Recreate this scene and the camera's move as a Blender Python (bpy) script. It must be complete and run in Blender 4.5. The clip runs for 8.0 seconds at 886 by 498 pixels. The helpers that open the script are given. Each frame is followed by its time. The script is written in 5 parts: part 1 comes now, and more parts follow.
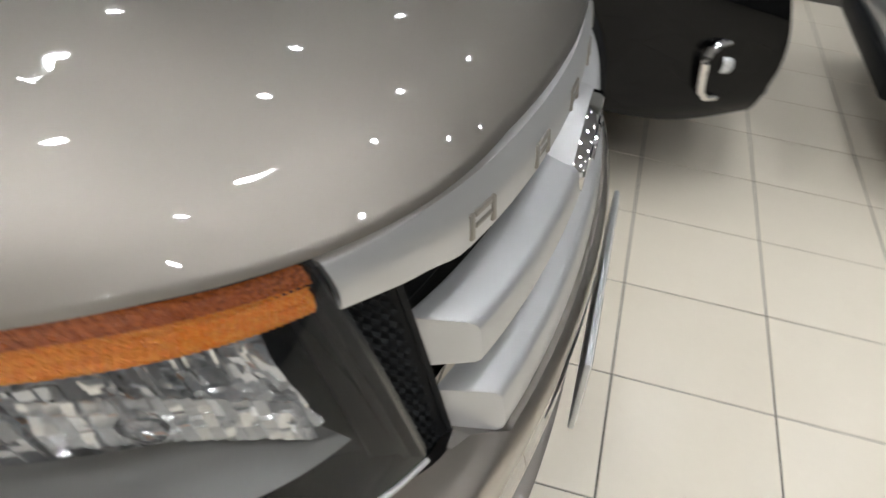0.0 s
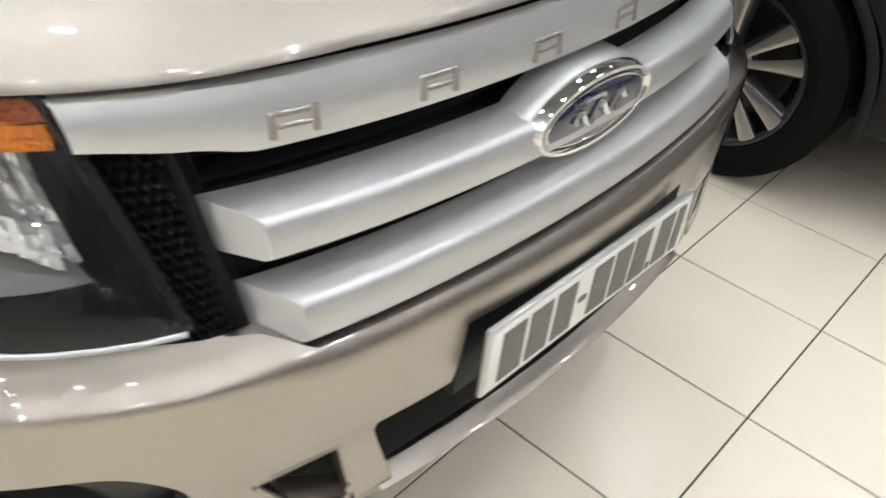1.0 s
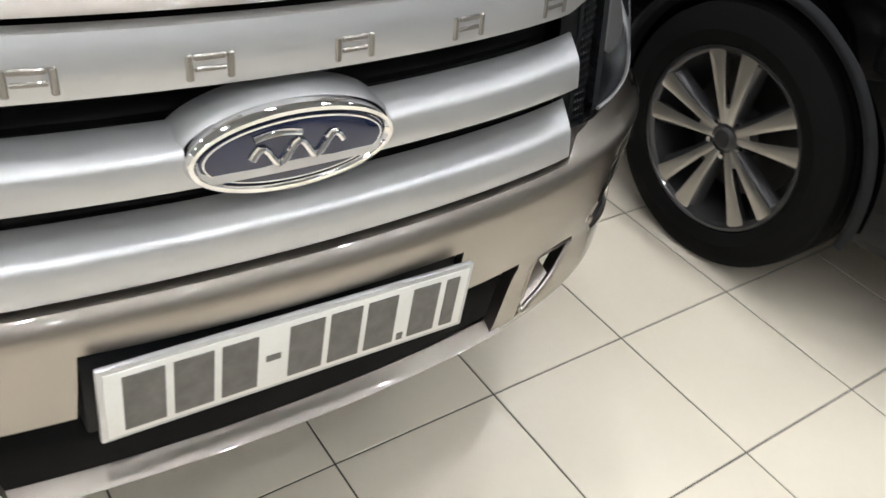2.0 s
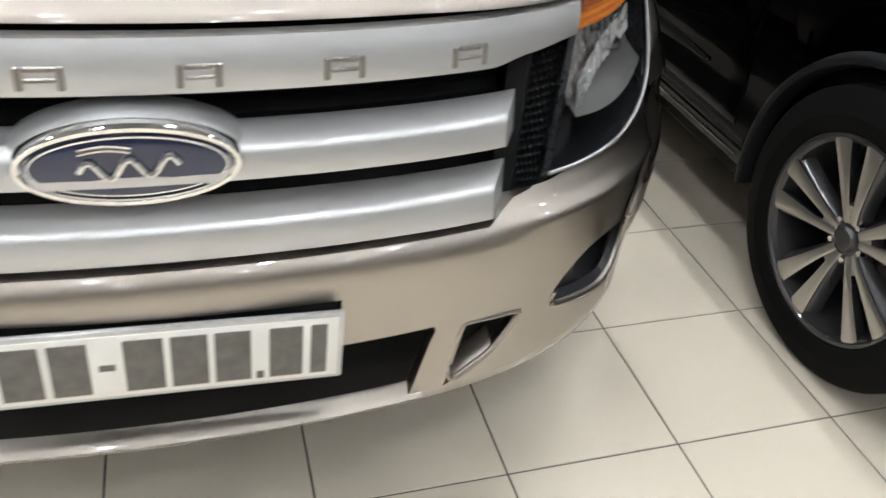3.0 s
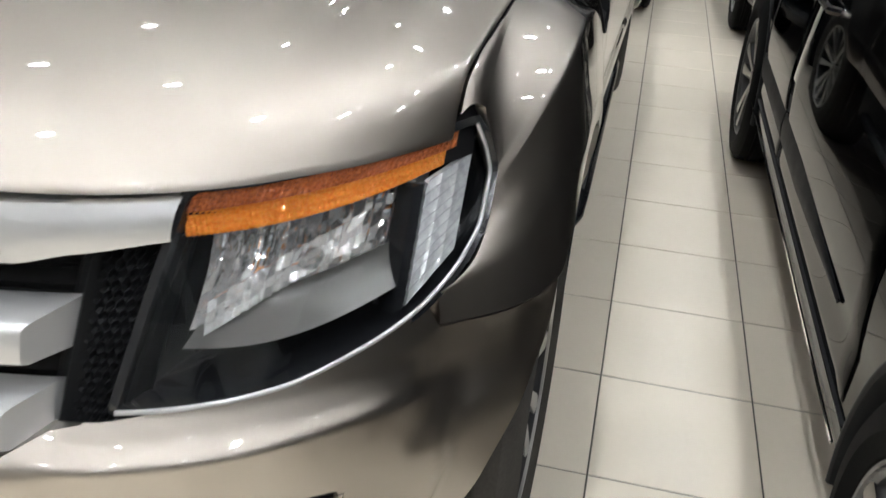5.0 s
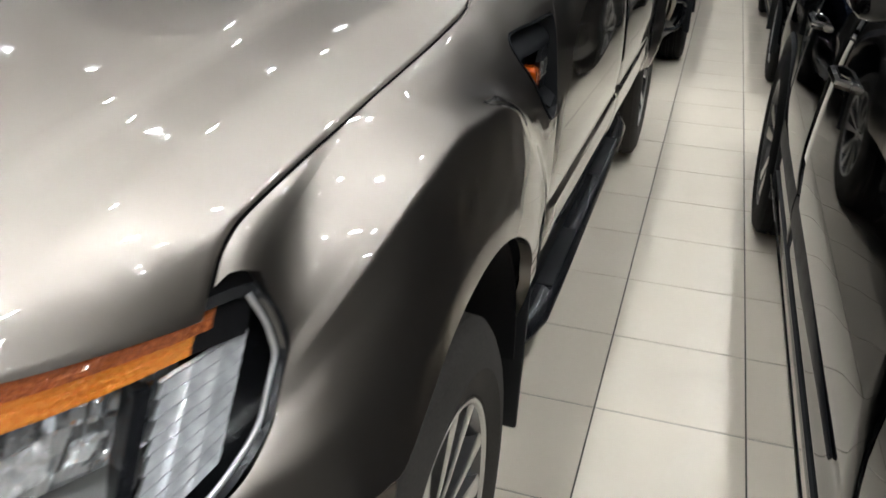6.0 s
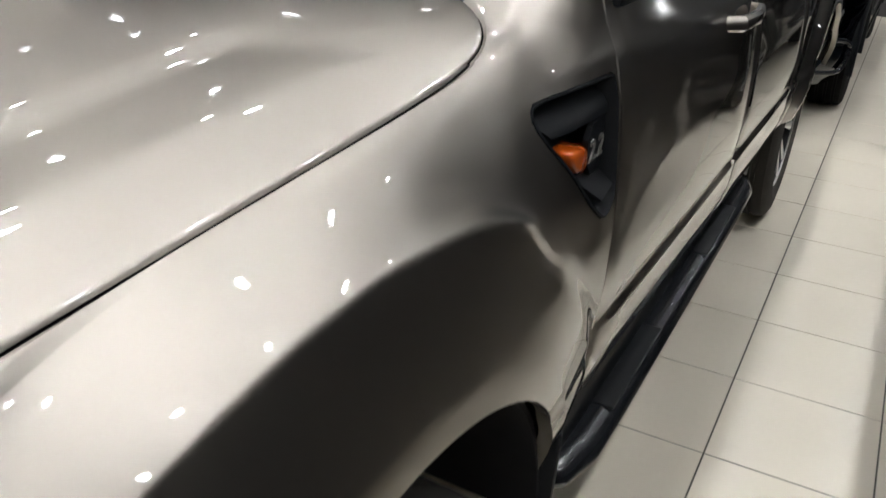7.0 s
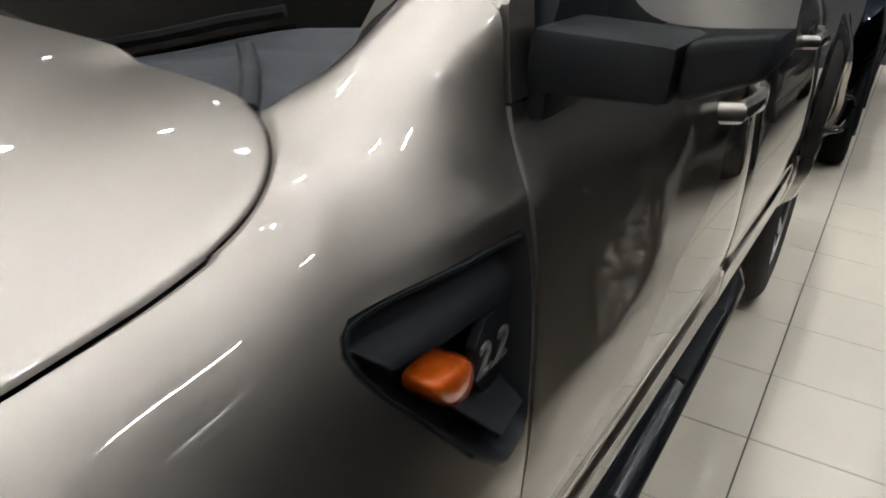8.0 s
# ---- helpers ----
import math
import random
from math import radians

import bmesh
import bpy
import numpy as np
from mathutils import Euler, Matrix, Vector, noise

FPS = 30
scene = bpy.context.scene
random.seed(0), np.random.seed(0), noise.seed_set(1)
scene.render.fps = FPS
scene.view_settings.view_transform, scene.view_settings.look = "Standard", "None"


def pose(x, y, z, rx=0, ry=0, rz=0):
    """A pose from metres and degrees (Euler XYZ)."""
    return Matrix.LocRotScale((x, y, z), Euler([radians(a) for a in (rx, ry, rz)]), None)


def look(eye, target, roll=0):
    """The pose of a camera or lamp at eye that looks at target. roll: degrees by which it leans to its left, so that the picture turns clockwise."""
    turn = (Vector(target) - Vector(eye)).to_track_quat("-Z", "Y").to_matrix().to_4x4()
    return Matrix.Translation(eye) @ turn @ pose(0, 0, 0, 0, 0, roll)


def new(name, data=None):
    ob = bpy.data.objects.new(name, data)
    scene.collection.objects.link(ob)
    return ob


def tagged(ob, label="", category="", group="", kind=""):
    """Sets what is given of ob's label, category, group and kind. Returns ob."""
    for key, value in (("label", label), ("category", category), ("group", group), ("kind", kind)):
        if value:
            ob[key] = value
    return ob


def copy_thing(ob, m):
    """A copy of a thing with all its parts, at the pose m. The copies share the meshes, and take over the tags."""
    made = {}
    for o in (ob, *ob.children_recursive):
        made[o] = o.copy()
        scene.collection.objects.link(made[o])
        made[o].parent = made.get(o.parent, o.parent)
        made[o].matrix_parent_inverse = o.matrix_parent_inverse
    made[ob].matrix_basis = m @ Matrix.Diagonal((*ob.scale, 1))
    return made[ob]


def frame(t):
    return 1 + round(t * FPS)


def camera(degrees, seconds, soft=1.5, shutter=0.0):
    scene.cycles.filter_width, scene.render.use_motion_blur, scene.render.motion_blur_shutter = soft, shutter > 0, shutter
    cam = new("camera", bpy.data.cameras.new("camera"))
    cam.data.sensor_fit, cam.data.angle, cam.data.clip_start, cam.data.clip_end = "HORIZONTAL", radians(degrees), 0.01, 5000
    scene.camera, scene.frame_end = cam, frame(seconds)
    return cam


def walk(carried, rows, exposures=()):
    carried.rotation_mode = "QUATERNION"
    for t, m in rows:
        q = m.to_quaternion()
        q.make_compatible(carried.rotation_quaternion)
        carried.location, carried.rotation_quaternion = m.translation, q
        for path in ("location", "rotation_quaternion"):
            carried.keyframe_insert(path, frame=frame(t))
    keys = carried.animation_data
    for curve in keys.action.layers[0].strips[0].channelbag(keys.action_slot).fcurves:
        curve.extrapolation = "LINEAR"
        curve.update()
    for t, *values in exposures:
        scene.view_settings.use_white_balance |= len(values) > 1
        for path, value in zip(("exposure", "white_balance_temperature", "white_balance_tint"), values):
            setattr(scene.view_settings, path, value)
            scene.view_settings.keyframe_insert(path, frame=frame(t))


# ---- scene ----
cam = camera(55.3, 8.0, soft=1.5, shutter=0.35)

# ---- camera and walk ----
PATH = [
    (0, (-1.014, 0.051, 1.412), (0.598, 0.345, 0.264), 7.5),
    (0.5, (-0.914, -0.198, 1.39), (0.516, 0.58, 0.228), 8.0),
    (1, (-0.805, -0.389, 1.395), (0.405, 0.616, 0.161), 4.7),
    (1.5, (-0.557, -0.495, 1.376), (0.634, 0.529, 0.138), 11.3),
    (1.7, (-0.475, -0.539, 1.389), (0.674, 0.539, 0.157), 10.9),
    (2.8, (-0.005, -0.802, 1.387), (0.546, 0.738, 0.236), 5.2),
    (3, (0.083, -0.791, 1.387), (0.592, 0.768, 0.243), 4.7),
    (3.5, (0.373, -0.696, 1.37), (0.806, 0.9, 0.246), 5.6),
    (4, (0.620, -0.622, 1.366), (0.752, 1.05, 0.276), 3.7),
    (4.2, (0.740, -0.607, 1.375), (0.709, 1.093, 0.322), 2.8),
    (5.3, (1.03, -0.346, 1.398), (0.61, 1.372, 0.463), 3.0),
    (5.5, (1.059, -0.264, 1.403), (0.627, 1.459, 0.485), 2.8),
    (6, (1.163, -0.065, 1.407), (0.639, 1.653, 0.527), 1.6),
    (6.5, (1.254, 0.159, 1.428), (0.538, 1.818, 0.57), 2.8),
    (7, (1.199, 0.407, 1.383), (0.375, 2.013, 0.522), 2.7),
    (7.5, (1.122, 0.686, 1.39), (0.36, 2.317, 0.52), 4.6),
    (8, (1.104, 0.912, 1.376), (0.284, 2.546, 0.565), 4.9),
]
walk(cam, [(t, look(e, a, r)) for t, e, a, r in PATH], exposures=[(0.0, -0.24), (0.6, 0.2), (1.5, 0.25), (3.0, 0.35), (4.2, 0.5), (5.5, 0.60), (6.5, 0.70), (7.2, 0.46), (7.6, 0.40), (8.0, 0.46)])

# ---- world ----
world = bpy.data.worlds.new("world")
scene.world = world
world.use_nodes = True
world.node_tree.nodes["Background"].inputs[0].default_value = (0.5, 0.55, 0.6, 1)
world.node_tree.nodes["Background"].inputs[1].default_value = 0.02
LAMP = 345.0


# ---- materials ----
def mat(name, color, rough=0.5, metal=0.0, coat=0.0, vary=0.06, scale=6.0, fine=120.0, bump=0.0, tint=None,
        rough_vary=0.08, coat_rough=0.03, ior=1.5, random_vary=0.0, spec=0.5):
    """A surface with a slow and a fine variation of colour and roughness, and a fine relief."""
    m = bpy.data.materials.new(name)
    m.use_nodes = True
    nt = m.node_tree
    p = nt.nodes["Principled BSDF"]
    p.inputs["Metallic"].default_value = metal
    p.inputs["Coat Weight"].default_value = coat
    p.inputs["Coat Roughness"].default_value = coat_rough
    p.inputs["IOR"].default_value = ior
    p.inputs["Specular IOR Level"].default_value = spec
    tc = nt.nodes.new("ShaderNodeTexCoord")
    slow = nt.nodes.new("ShaderNodeTexNoise")
    slow.inputs["Scale"].default_value = scale
    slow.inputs["Detail"].default_value = 5
    quick = nt.nodes.new("ShaderNodeTexNoise")
    quick.inputs["Scale"].default_value = fine
    quick.inputs["Detail"].default_value = 3
    where = tc.outputs["Object"]
    if random_vary:      # every piece has its own patch of the pattern
        own = nt.nodes.new("ShaderNodeObjectInfo")
        shift = nt.nodes.new("ShaderNodeVectorMath")
        shift.operation = "MULTIPLY_ADD"
        shift.inputs[1].default_value = (37.0, 53.0, 0.0)
        nt.links.new(own.outputs["Random"], shift.inputs[0])
        nt.links.new(where, shift.inputs[2])
        where = shift.outputs[0]
    for n in (slow, quick):
        nt.links.new(where, n.inputs["Vector"])
    add = nt.nodes.new("ShaderNodeMath")
    add.operation = "ADD"
    nt.links.new(slow.outputs["Fac"], add.inputs[0])
    mul = nt.nodes.new("ShaderNodeMath")
    mul.operation = "MULTIPLY"
    mul.inputs[1].default_value = 0.5
    nt.links.new(quick.outputs["Fac"], mul.inputs[0])
    nt.links.new(mul.outputs[0], add.inputs[1])
    fac = add.outputs[0]
    if random_vary:
        info = nt.nodes.new("ShaderNodeObjectInfo")
        m2 = nt.nodes.new("ShaderNodeMath")
        m2.operation = "MULTIPLY_ADD"
        m2.inputs[1].default_value = random_vary
        nt.links.new(info.outputs["Random"], m2.inputs[0])
        nt.links.new(fac, m2.inputs[2])
        fac = m2.outputs[0]
    ramp = nt.nodes.new("ShaderNodeMapRange")
    ramp.inputs["From Min"].default_value = 0.45
    ramp.inputs["From Max"].default_value = 1.05
    nt.links.new(fac, ramp.inputs["Value"])
    mix = nt.nodes.new("ShaderNodeMix")
    mix.data_type = "RGBA"
    low = tint or [c * (1 - vary) for c in color]
    mix.inputs["A"].default_value = (*low, 1)
    mix.inputs["B"].default_value = (*[min(1, c * (1 + vary)) for c in color], 1)
    nt.links.new(ramp.outputs["Result"], mix.inputs["Factor"])
    nt.links.new(mix.outputs["Result"], p.inputs["Base Color"])
    rr = nt.nodes.new("ShaderNodeMapRange")
    rr.inputs["From Min"].default_value = 0.3
    rr.inputs["From Max"].default_value = 0.7
    rr.inputs["To Min"].default_value = max(0.02, rough * (1 - rough_vary))
    rr.inputs["To Max"].default_value = min(1, rough * (1 + rough_vary))
    nt.links.new(slow.outputs["Fac"], rr.inputs["Value"])
    nt.links.new(rr.outputs["Result"], p.inputs["Roughness"])
    if bump:
        b = nt.nodes.new("ShaderNodeBump")
        b.inputs["Strength"].default_value = bump
        b.inputs["Distance"].default_value = 0.002
        nt.links.new(quick.outputs["Fac"], b.inputs["Height"])
        nt.links.new(b.outputs["Normal"], p.inputs["Normal"])
    return m


def flake_paint(name, color, rough, ior=1.5, shine=1.45):
    """Metallic car paint: aligned flakes with a broad lobe under a clear coat."""
    m = bpy.data.materials.new(name)
    m.use_nodes = True
    nt = m.node_tree
    nt.nodes.remove(nt.nodes["Principled BSDF"])
    tc = nt.nodes.new("ShaderNodeTexCoord")
    slow = nt.nodes.new("ShaderNodeTexNoise")
    slow.inputs["Scale"].default_value = 2.5
    quick = nt.nodes.new("ShaderNodeTexNoise")
    quick.inputs["Scale"].default_value = 1400
    for n in (slow, quick):
        nt.links.new(tc.outputs["Object"], n.inputs["Vector"])
    add = nt.nodes.new("ShaderNodeMath")
    add.operation = "ADD"
    nt.links.new(slow.outputs["Fac"], add.inputs[0])
    nt.links.new(quick.outputs["Fac"], add.inputs[1])
    mix = nt.nodes.new("ShaderNodeMix")
    mix.data_type = "RGBA"
    mix.inputs["A"].default_value = (*[c * 0.93 for c in color], 1)
    mix.inputs["B"].default_value = (*[c * 1.07 for c in color], 1)
    half = nt.nodes.new("ShaderNodeMath")
    half.operation = "MULTIPLY"
    half.inputs[1].default_value = 0.5
    nt.links.new(add.outputs[0], half.inputs[0])
    nt.links.new(half.outputs[0], mix.inputs["Factor"])
    base = nt.nodes.new("ShaderNodeBsdfAnisotropic")
    base.distribution = "BECKMANN"
    base.inputs["Roughness"].default_value = rough
    nt.links.new(mix.outputs["Result"], base.inputs["Color"])
    pigment = nt.nodes.new("ShaderNodeBsdfDiffuse")
    pigment.inputs["Color"].default_value = (*[c * 0.55 for c in color], 1)
    under = nt.nodes.new("ShaderNodeMixShader")
    under.inputs[0].default_value = 0.06
    nt.links.new(base.outputs[0], under.inputs[1])
    nt.links.new(pigment.outputs[0], under.inputs[2])
    coat = nt.nodes.new("ShaderNodeBsdfAnisotropic")
    coat.inputs["Roughness"].default_value = 0.03
    fres = nt.nodes.new("ShaderNodeFresnel")
    fres.inputs["IOR"].default_value = ior
    gloss = nt.nodes.new("ShaderNodeMath")
    gloss.operation, gloss.use_clamp = "MULTIPLY", True
    gloss.inputs[1].default_value = shine
    nt.links.new(fres.outputs[0], gloss.inputs[0])
    out = nt.nodes.new("ShaderNodeMixShader")
    nt.links.new(gloss.outputs[0], out.inputs[0])
    nt.links.new(under.outputs[0], out.inputs[1])
    nt.links.new(coat.outputs[0], out.inputs[2])
    nt.links.new(out.outputs[0], nt.nodes["Material Output"].inputs["Surface"])
    return m


def pane(name, tint=(1, 1, 1), gloss=0.02):
    """Thin clear glass or plastic: see-through, with a mirror gloss that grows towards grazing angles."""
    m = bpy.data.materials.new(name)
    m.use_nodes = True
    nt = m.node_tree
    nt.nodes.remove(nt.nodes["Principled BSDF"])
    clear = nt.nodes.new("ShaderNodeBsdfTransparent")
    clear.inputs["Color"].default_value = (*tint, 1)
    shine = nt.nodes.new("ShaderNodeBsdfGlossy")
    shine.inputs["Roughness"].default_value = gloss
    fres = nt.nodes.new("ShaderNodeFresnel")
    fres.inputs["IOR"].default_value = 1.5
    mix = nt.nodes.new("ShaderNodeMixShader")
    nt.links.new(fres.outputs[0], mix.inputs[0])
    nt.links.new(clear.outputs[0], mix.inputs[1])
    nt.links.new(shine.outputs[0], mix.inputs[2])
    nt.links.new(mix.outputs[0], nt.nodes["Material Output"].inputs["Surface"])
    return m


def lit(name, color, strength):
    m = bpy.data.materials.new(name)
    m.use_nodes = True
    nt = m.node_tree
    nt.nodes.remove(nt.nodes["Principled BSDF"])
    e = nt.nodes.new("ShaderNodeEmission")
    e.inputs["Color"].default_value = (*color, 1)
    e.inputs["Strength"].default_value = strength
    nt.links.new(e.outputs[0], nt.nodes["Material Output"].inputs["Surface"])
    return m


def prisms(name, light, deep, scale):
    """Coloured plastic with small bright prisms behind it."""
    m = mat(name, light, 0.18, 0.28, 1.0, vary=0.2, scale=60, fine=300)
    nt = m.node_tree
    p = nt.nodes["Principled BSDF"]
    tc = nt.nodes.new("ShaderNodeTexCoord")
    cells = nt.nodes.new("ShaderNodeTexVoronoi")
    cells.inputs["Scale"].default_value = scale
    nt.links.new(tc.outputs["Object"], cells.inputs["Vector"])
    mix = nt.nodes.new("ShaderNodeMix")
    mix.data_type = "RGBA"
    mix.inputs["A"].default_value = (*deep, 1)
    mix.inputs["B"].default_value = (*light, 1)
    split = nt.nodes.new("ShaderNodeSeparateColor")
    nt.links.new(cells.outputs["Color"], split.inputs["Color"])
    nt.links.new(split.outputs["Red"], mix.inputs["Factor"])
    nt.links.new(mix.outputs["Result"], p.inputs["Base Color"])
    b = nt.nodes.new("ShaderNodeBump")
    b.inputs["Strength"].default_value = 0.55
    b.inputs["Distance"].default_value = 0.003
    nt.links.new(cells.outputs["Distance"], b.inputs["Height"])
    nt.links.new(b.outputs["Normal"], p.inputs["Normal"])
    return m


PAINT = flake_paint("champagne_paint", (0.372, 0.337, 0.304), 0.44, 1.5)
SILVER = mat("silver_paint", (0.58, 0.585, 0.595), 0.42, 0.7, 0.2, vary=0.03, scale=8, fine=900, coat_rough=0.15)
LETTER = mat("letter_grey", (0.36, 0.34, 0.31), 0.35, 0.9, 0.3, scale=20)
CHROME = mat("chrome", (0.82, 0.82, 0.82), 0.07, 1.0, vary=0.03, scale=10)
BLUE = mat("badge_blue", (0.010, 0.018, 0.065), 0.2, 0.2, 1.0, vary=0.15, scale=30)
PLASTIC = mat("black_plastic", (0.0075, 0.0083, 0.0098), 0.5, 0.0, vary=0.2, scale=12, fine=700, bump=0.15, spec=0.2)
PLASTIC_GLOSS = mat("black_gloss_plastic", (0.012, 0.013, 0.015), 0.18, 0.0, vary=0.2, scale=12)
GREY_PLASTIC = mat("grey_cowl_plastic", (0.022, 0.024, 0.028), 0.5, 0.0, vary=0.15, scale=14, fine=500, bump=0.1, spec=0.2)
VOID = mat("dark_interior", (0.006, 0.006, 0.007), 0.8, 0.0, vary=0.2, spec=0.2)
RUBBER = mat("tyre_rubber", (0.006, 0.006, 0.006), 0.75, 0.0, vary=0.25, scale=9, fine=260, bump=0.25, spec=0.08)
DUSTY = mat("dusty_rubber", (0.045, 0.042, 0.038), 0.85, 0.0, vary=0.35, scale=7, fine=200, bump=0.3, spec=0.2)
GLASS = pane("clear_lens")
WINDOW = pane("window_glass", (0.42, 0.48, 0.47))
AMBER = prisms("amber_prisms", (1.0, 0.40, 0.05), (0.95, 0.24, 0.02), 420.0)
DEEP_AMBER = mat("deep_amber_plastic", (0.50, 0.085, 0.008), 0.2, 0.0, 1.0, vary=0.25, scale=60, fine=300)
FOG_PLASTIC = mat("fog_recess_plastic", (0.013, 0.014, 0.016), 0.42, 0.0, vary=0.2, scale=14, fine=500, bump=0.1)
BROWN = prisms("smoked_amber", (0.72, 0.21, 0.055), (0.34, 0.09, 0.03), 420.0)
REFLECT = mat("lamp_reflector", (0.88, 0.89, 0.90), 0.10, 0.85, vary=0.06, scale=40)
LAMP_GREY = mat("lamp_inner_grey", (0.115, 0.115, 0.11), 0.30, 0.3, vary=0.08, scale=25)
# near-white, for the reflection along the foot of the reflector's ribs
GLINT_BAND = mat("lamp_band", (0.92, 0.93, 0.94), 0.17, 0.75, vary=0.1, scale=60)
LAMP_WHITE = mat("lamp_white_strip", (0.78, 0.80, 0.82), 0.22, 0.5, vary=0.2, scale=60)
PLATE = mat("plate_white", (0.80, 0.80, 0.77), 0.35, 0.0, 0.3, vary=0.05, scale=14, fine=200)
PLATE_RIM = mat("plate_rim", (0.55, 0.56, 0.57), 0.3, 0.7, vary=0.1, scale=20)
PLATE_BAR = mat("plate_bars", (0.13, 0.125, 0.115), 0.5, 0.0, vary=0.25, scale=40)
BLACK_PAINT = flake_paint("black_paint", (0.0035, 0.004, 0.005), 0.5, ior=1.36, shine=1.0)
NIGHT_PAINT = flake_paint("blue_black_paint", (0.008, 0.012, 0.022), 0.5, shine=1.0)
GREY_PAINT = mat("grey_metal_paint", (0.50, 0.52, 0.54), 0.45, 0.6, 1.0, vary=0.05, scale=4, fine=700)
MACHINED = mat("machined_alloy", (0.46, 0.44, 0.405), 0.32, 0.9, 0.4, vary=0.06, scale=16, fine=300)
DARK_ALLOY = mat("dark_alloy", (0.055, 0.055, 0.058), 0.3, 0.6, 0.5, vary=0.15, scale=16)
ALLOY = mat("silver_alloy", (0.50, 0.50, 0.49), 0.35, 0.9, 0.3, vary=0.08, scale=14)
STEEL = mat("brake_steel", (0.07, 0.068, 0.066), 0.4, 1.0, vary=0.2, scale=20)
TILE = mat("glazed_tile", (0.80, 0.725, 0.605), 0.25, 0.0, 0.0, vary=0.02, scale=4, fine=45, tint=(0.785, 0.708, 0.587),
           rough_vary=0.0, random_vary=0.18)
GROUT = mat("grout", (0.085, 0.075, 0.062), 0.85, 0.0, vary=0.3, scale=10, bump=0.2)
GREY_WALL = mat("grey_wall", (0.28, 0.275, 0.265), 0.7, vary=0.05, scale=2, fine=200, bump=0.1)
WALL = mat("painted_wall", (0.80, 0.79, 0.77), 0.7, vary=0.05, scale=2, fine=200, bump=0.1)
DARK_WALL = mat("dark_panel_wall", (0.10, 0.10, 0.105), 0.5, vary=0.15, scale=2)
BASE = mat("dark_skirting", (0.06, 0.06, 0.065), 0.35, vary=0.15, scale=6)
CEIL = mat("ceiling_paint", (0.26, 0.262, 0.27), 0.8, vary=0.03, scale=1.5)
GLOW = lit("lamp_glow", (0.955, 0.98, 1.0), LAMP)


# ---- building helpers ----
def thing(name, label, category, m=None, group="", kind=""):
    ob = new(name)
    ob.empty_display_size = 0.2
    if m is not None:
        ob.matrix_basis = m
    return tagged(ob, label, category, group, kind)


def mesh_of(name, bm, materials, angle=32):
    me = bpy.data.meshes.new(name)
    bm.to_mesh(me)
    bm.free()
    for m in (materials if isinstance(materials, (list, tuple)) else [materials]):
        me.materials.append(m)
    me.polygons.foreach_set("use_smooth", [True] * len(me.polygons))
    me.set_sharp_from_angle(angle=radians(angle))
    me.update()
    return me


def part(name, bm, material, parent, label="", angle=32):
    ob = new(name, mesh_of(name, bm, material, angle))
    ob.parent = parent
    return tagged(ob, label)


def part_of(name, me, parent, m=None, label=""):
    ob = new(name, me)
    ob.parent = parent
    if m is not None:
        ob.matrix_basis = m
    return tagged(ob, label)


def curve(xs, ys):
    """A smooth function through a few knots, with no overshoot."""
    xs, ys = list(xs), list(ys)
    d = [(ys[i + 1] - ys[i]) / (xs[i + 1] - xs[i]) for i in range(len(xs) - 1)]
    m = [d[0]] + [0 if d[i - 1] * d[i] <= 0 else 2 * d[i - 1] * d[i] / (d[i - 1] + d[i]) for i in range(1, len(d))] + [d[-1]]

    def f(t):
        if t <= xs[0]:
            return ys[0]
        if t >= xs[-1]:
            return ys[-1]
        i = max(k for k in range(len(xs) - 1) if xs[k] <= t)
        h = xs[i + 1] - xs[i]
        s = (t - xs[i]) / h
        return (ys[i] * (1 + 2 * s) * (1 - s) ** 2 + m[i] * h * s * (1 - s) ** 2 + ys[i + 1] * s * s * (3 - 2 * s) + m[i + 1] * h * s * s * (s - 1))
    return f


def step(a, b, t):
    s = min(1.0, max(0.0, (t - a) / (b - a)))
    return s * s * (3 - 2 * s)


def lerp(a, b, t):
    return a + (b - a) * t


def grid(fn, us, vs, flip=False, bm=None, loop=False):
    """A sheet of faces from fn(u, v). us, vs: how many steps, or the places themselves."""
    us = [i / us for i in range(us + 1)] if isinstance(us, int) else list(us)
    vs = [j / vs for j in range(vs + 1)] if isinstance(vs, int) else list(vs)
    bm = bm or bmesh.new()
    rows = [[bm.verts.new(fn(u, v)) for v in vs] for u in us]
    n = len(us)
    for i in range(n if loop else n - 1):
        a, b = rows[i], rows[(i + 1) % n]
        for j in range(len(vs) - 1):
            q = (a[j], b[j], b[j + 1], a[j + 1])
            bm.faces.new(q[::-1] if flip else q)
    return bm


def edged(n, e=0.008):
    """Steps from 0 to 1, with two narrow ones at each end."""
    return [0, e * 0.4, e] + [lerp(e, 1 - e, i / n) for i in range(1, n)] + [1 - e, 1 - e * 0.4, 1]


def eased(bm, where, times):
    """Smooths the inner points of a sheet for which where(place) holds."""
    verts = [v for v in bm.verts if not v.is_boundary and where(v.co)]
    for _ in range(times):
        bmesh.ops.smooth_vert(bm, verts=verts, factor=0.5, use_axis_x=True, use_axis_y=True, use_axis_z=True)
    return bm


def shell(bm, d):
    """Gives a sheet the thickness d, behind its faces."""
    bm.normal_update()
    faces, edges = list(bm.faces), [e for e in bm.edges if e.is_boundary]
    back = {v: bm.verts.new(v.co - v.normal * d) for v in list(bm.verts)}
    sides = []
    for e in edges:
        loop = e.link_loops[0]
        sides.append((loop.vert, loop.link_loop_next.vert))
    for f in faces:
        bm.faces.new([back[v] for v in reversed(f.verts)])
    for a, b in sides:
        bm.faces.new((b, a, back[a], back[b]))
    return bm


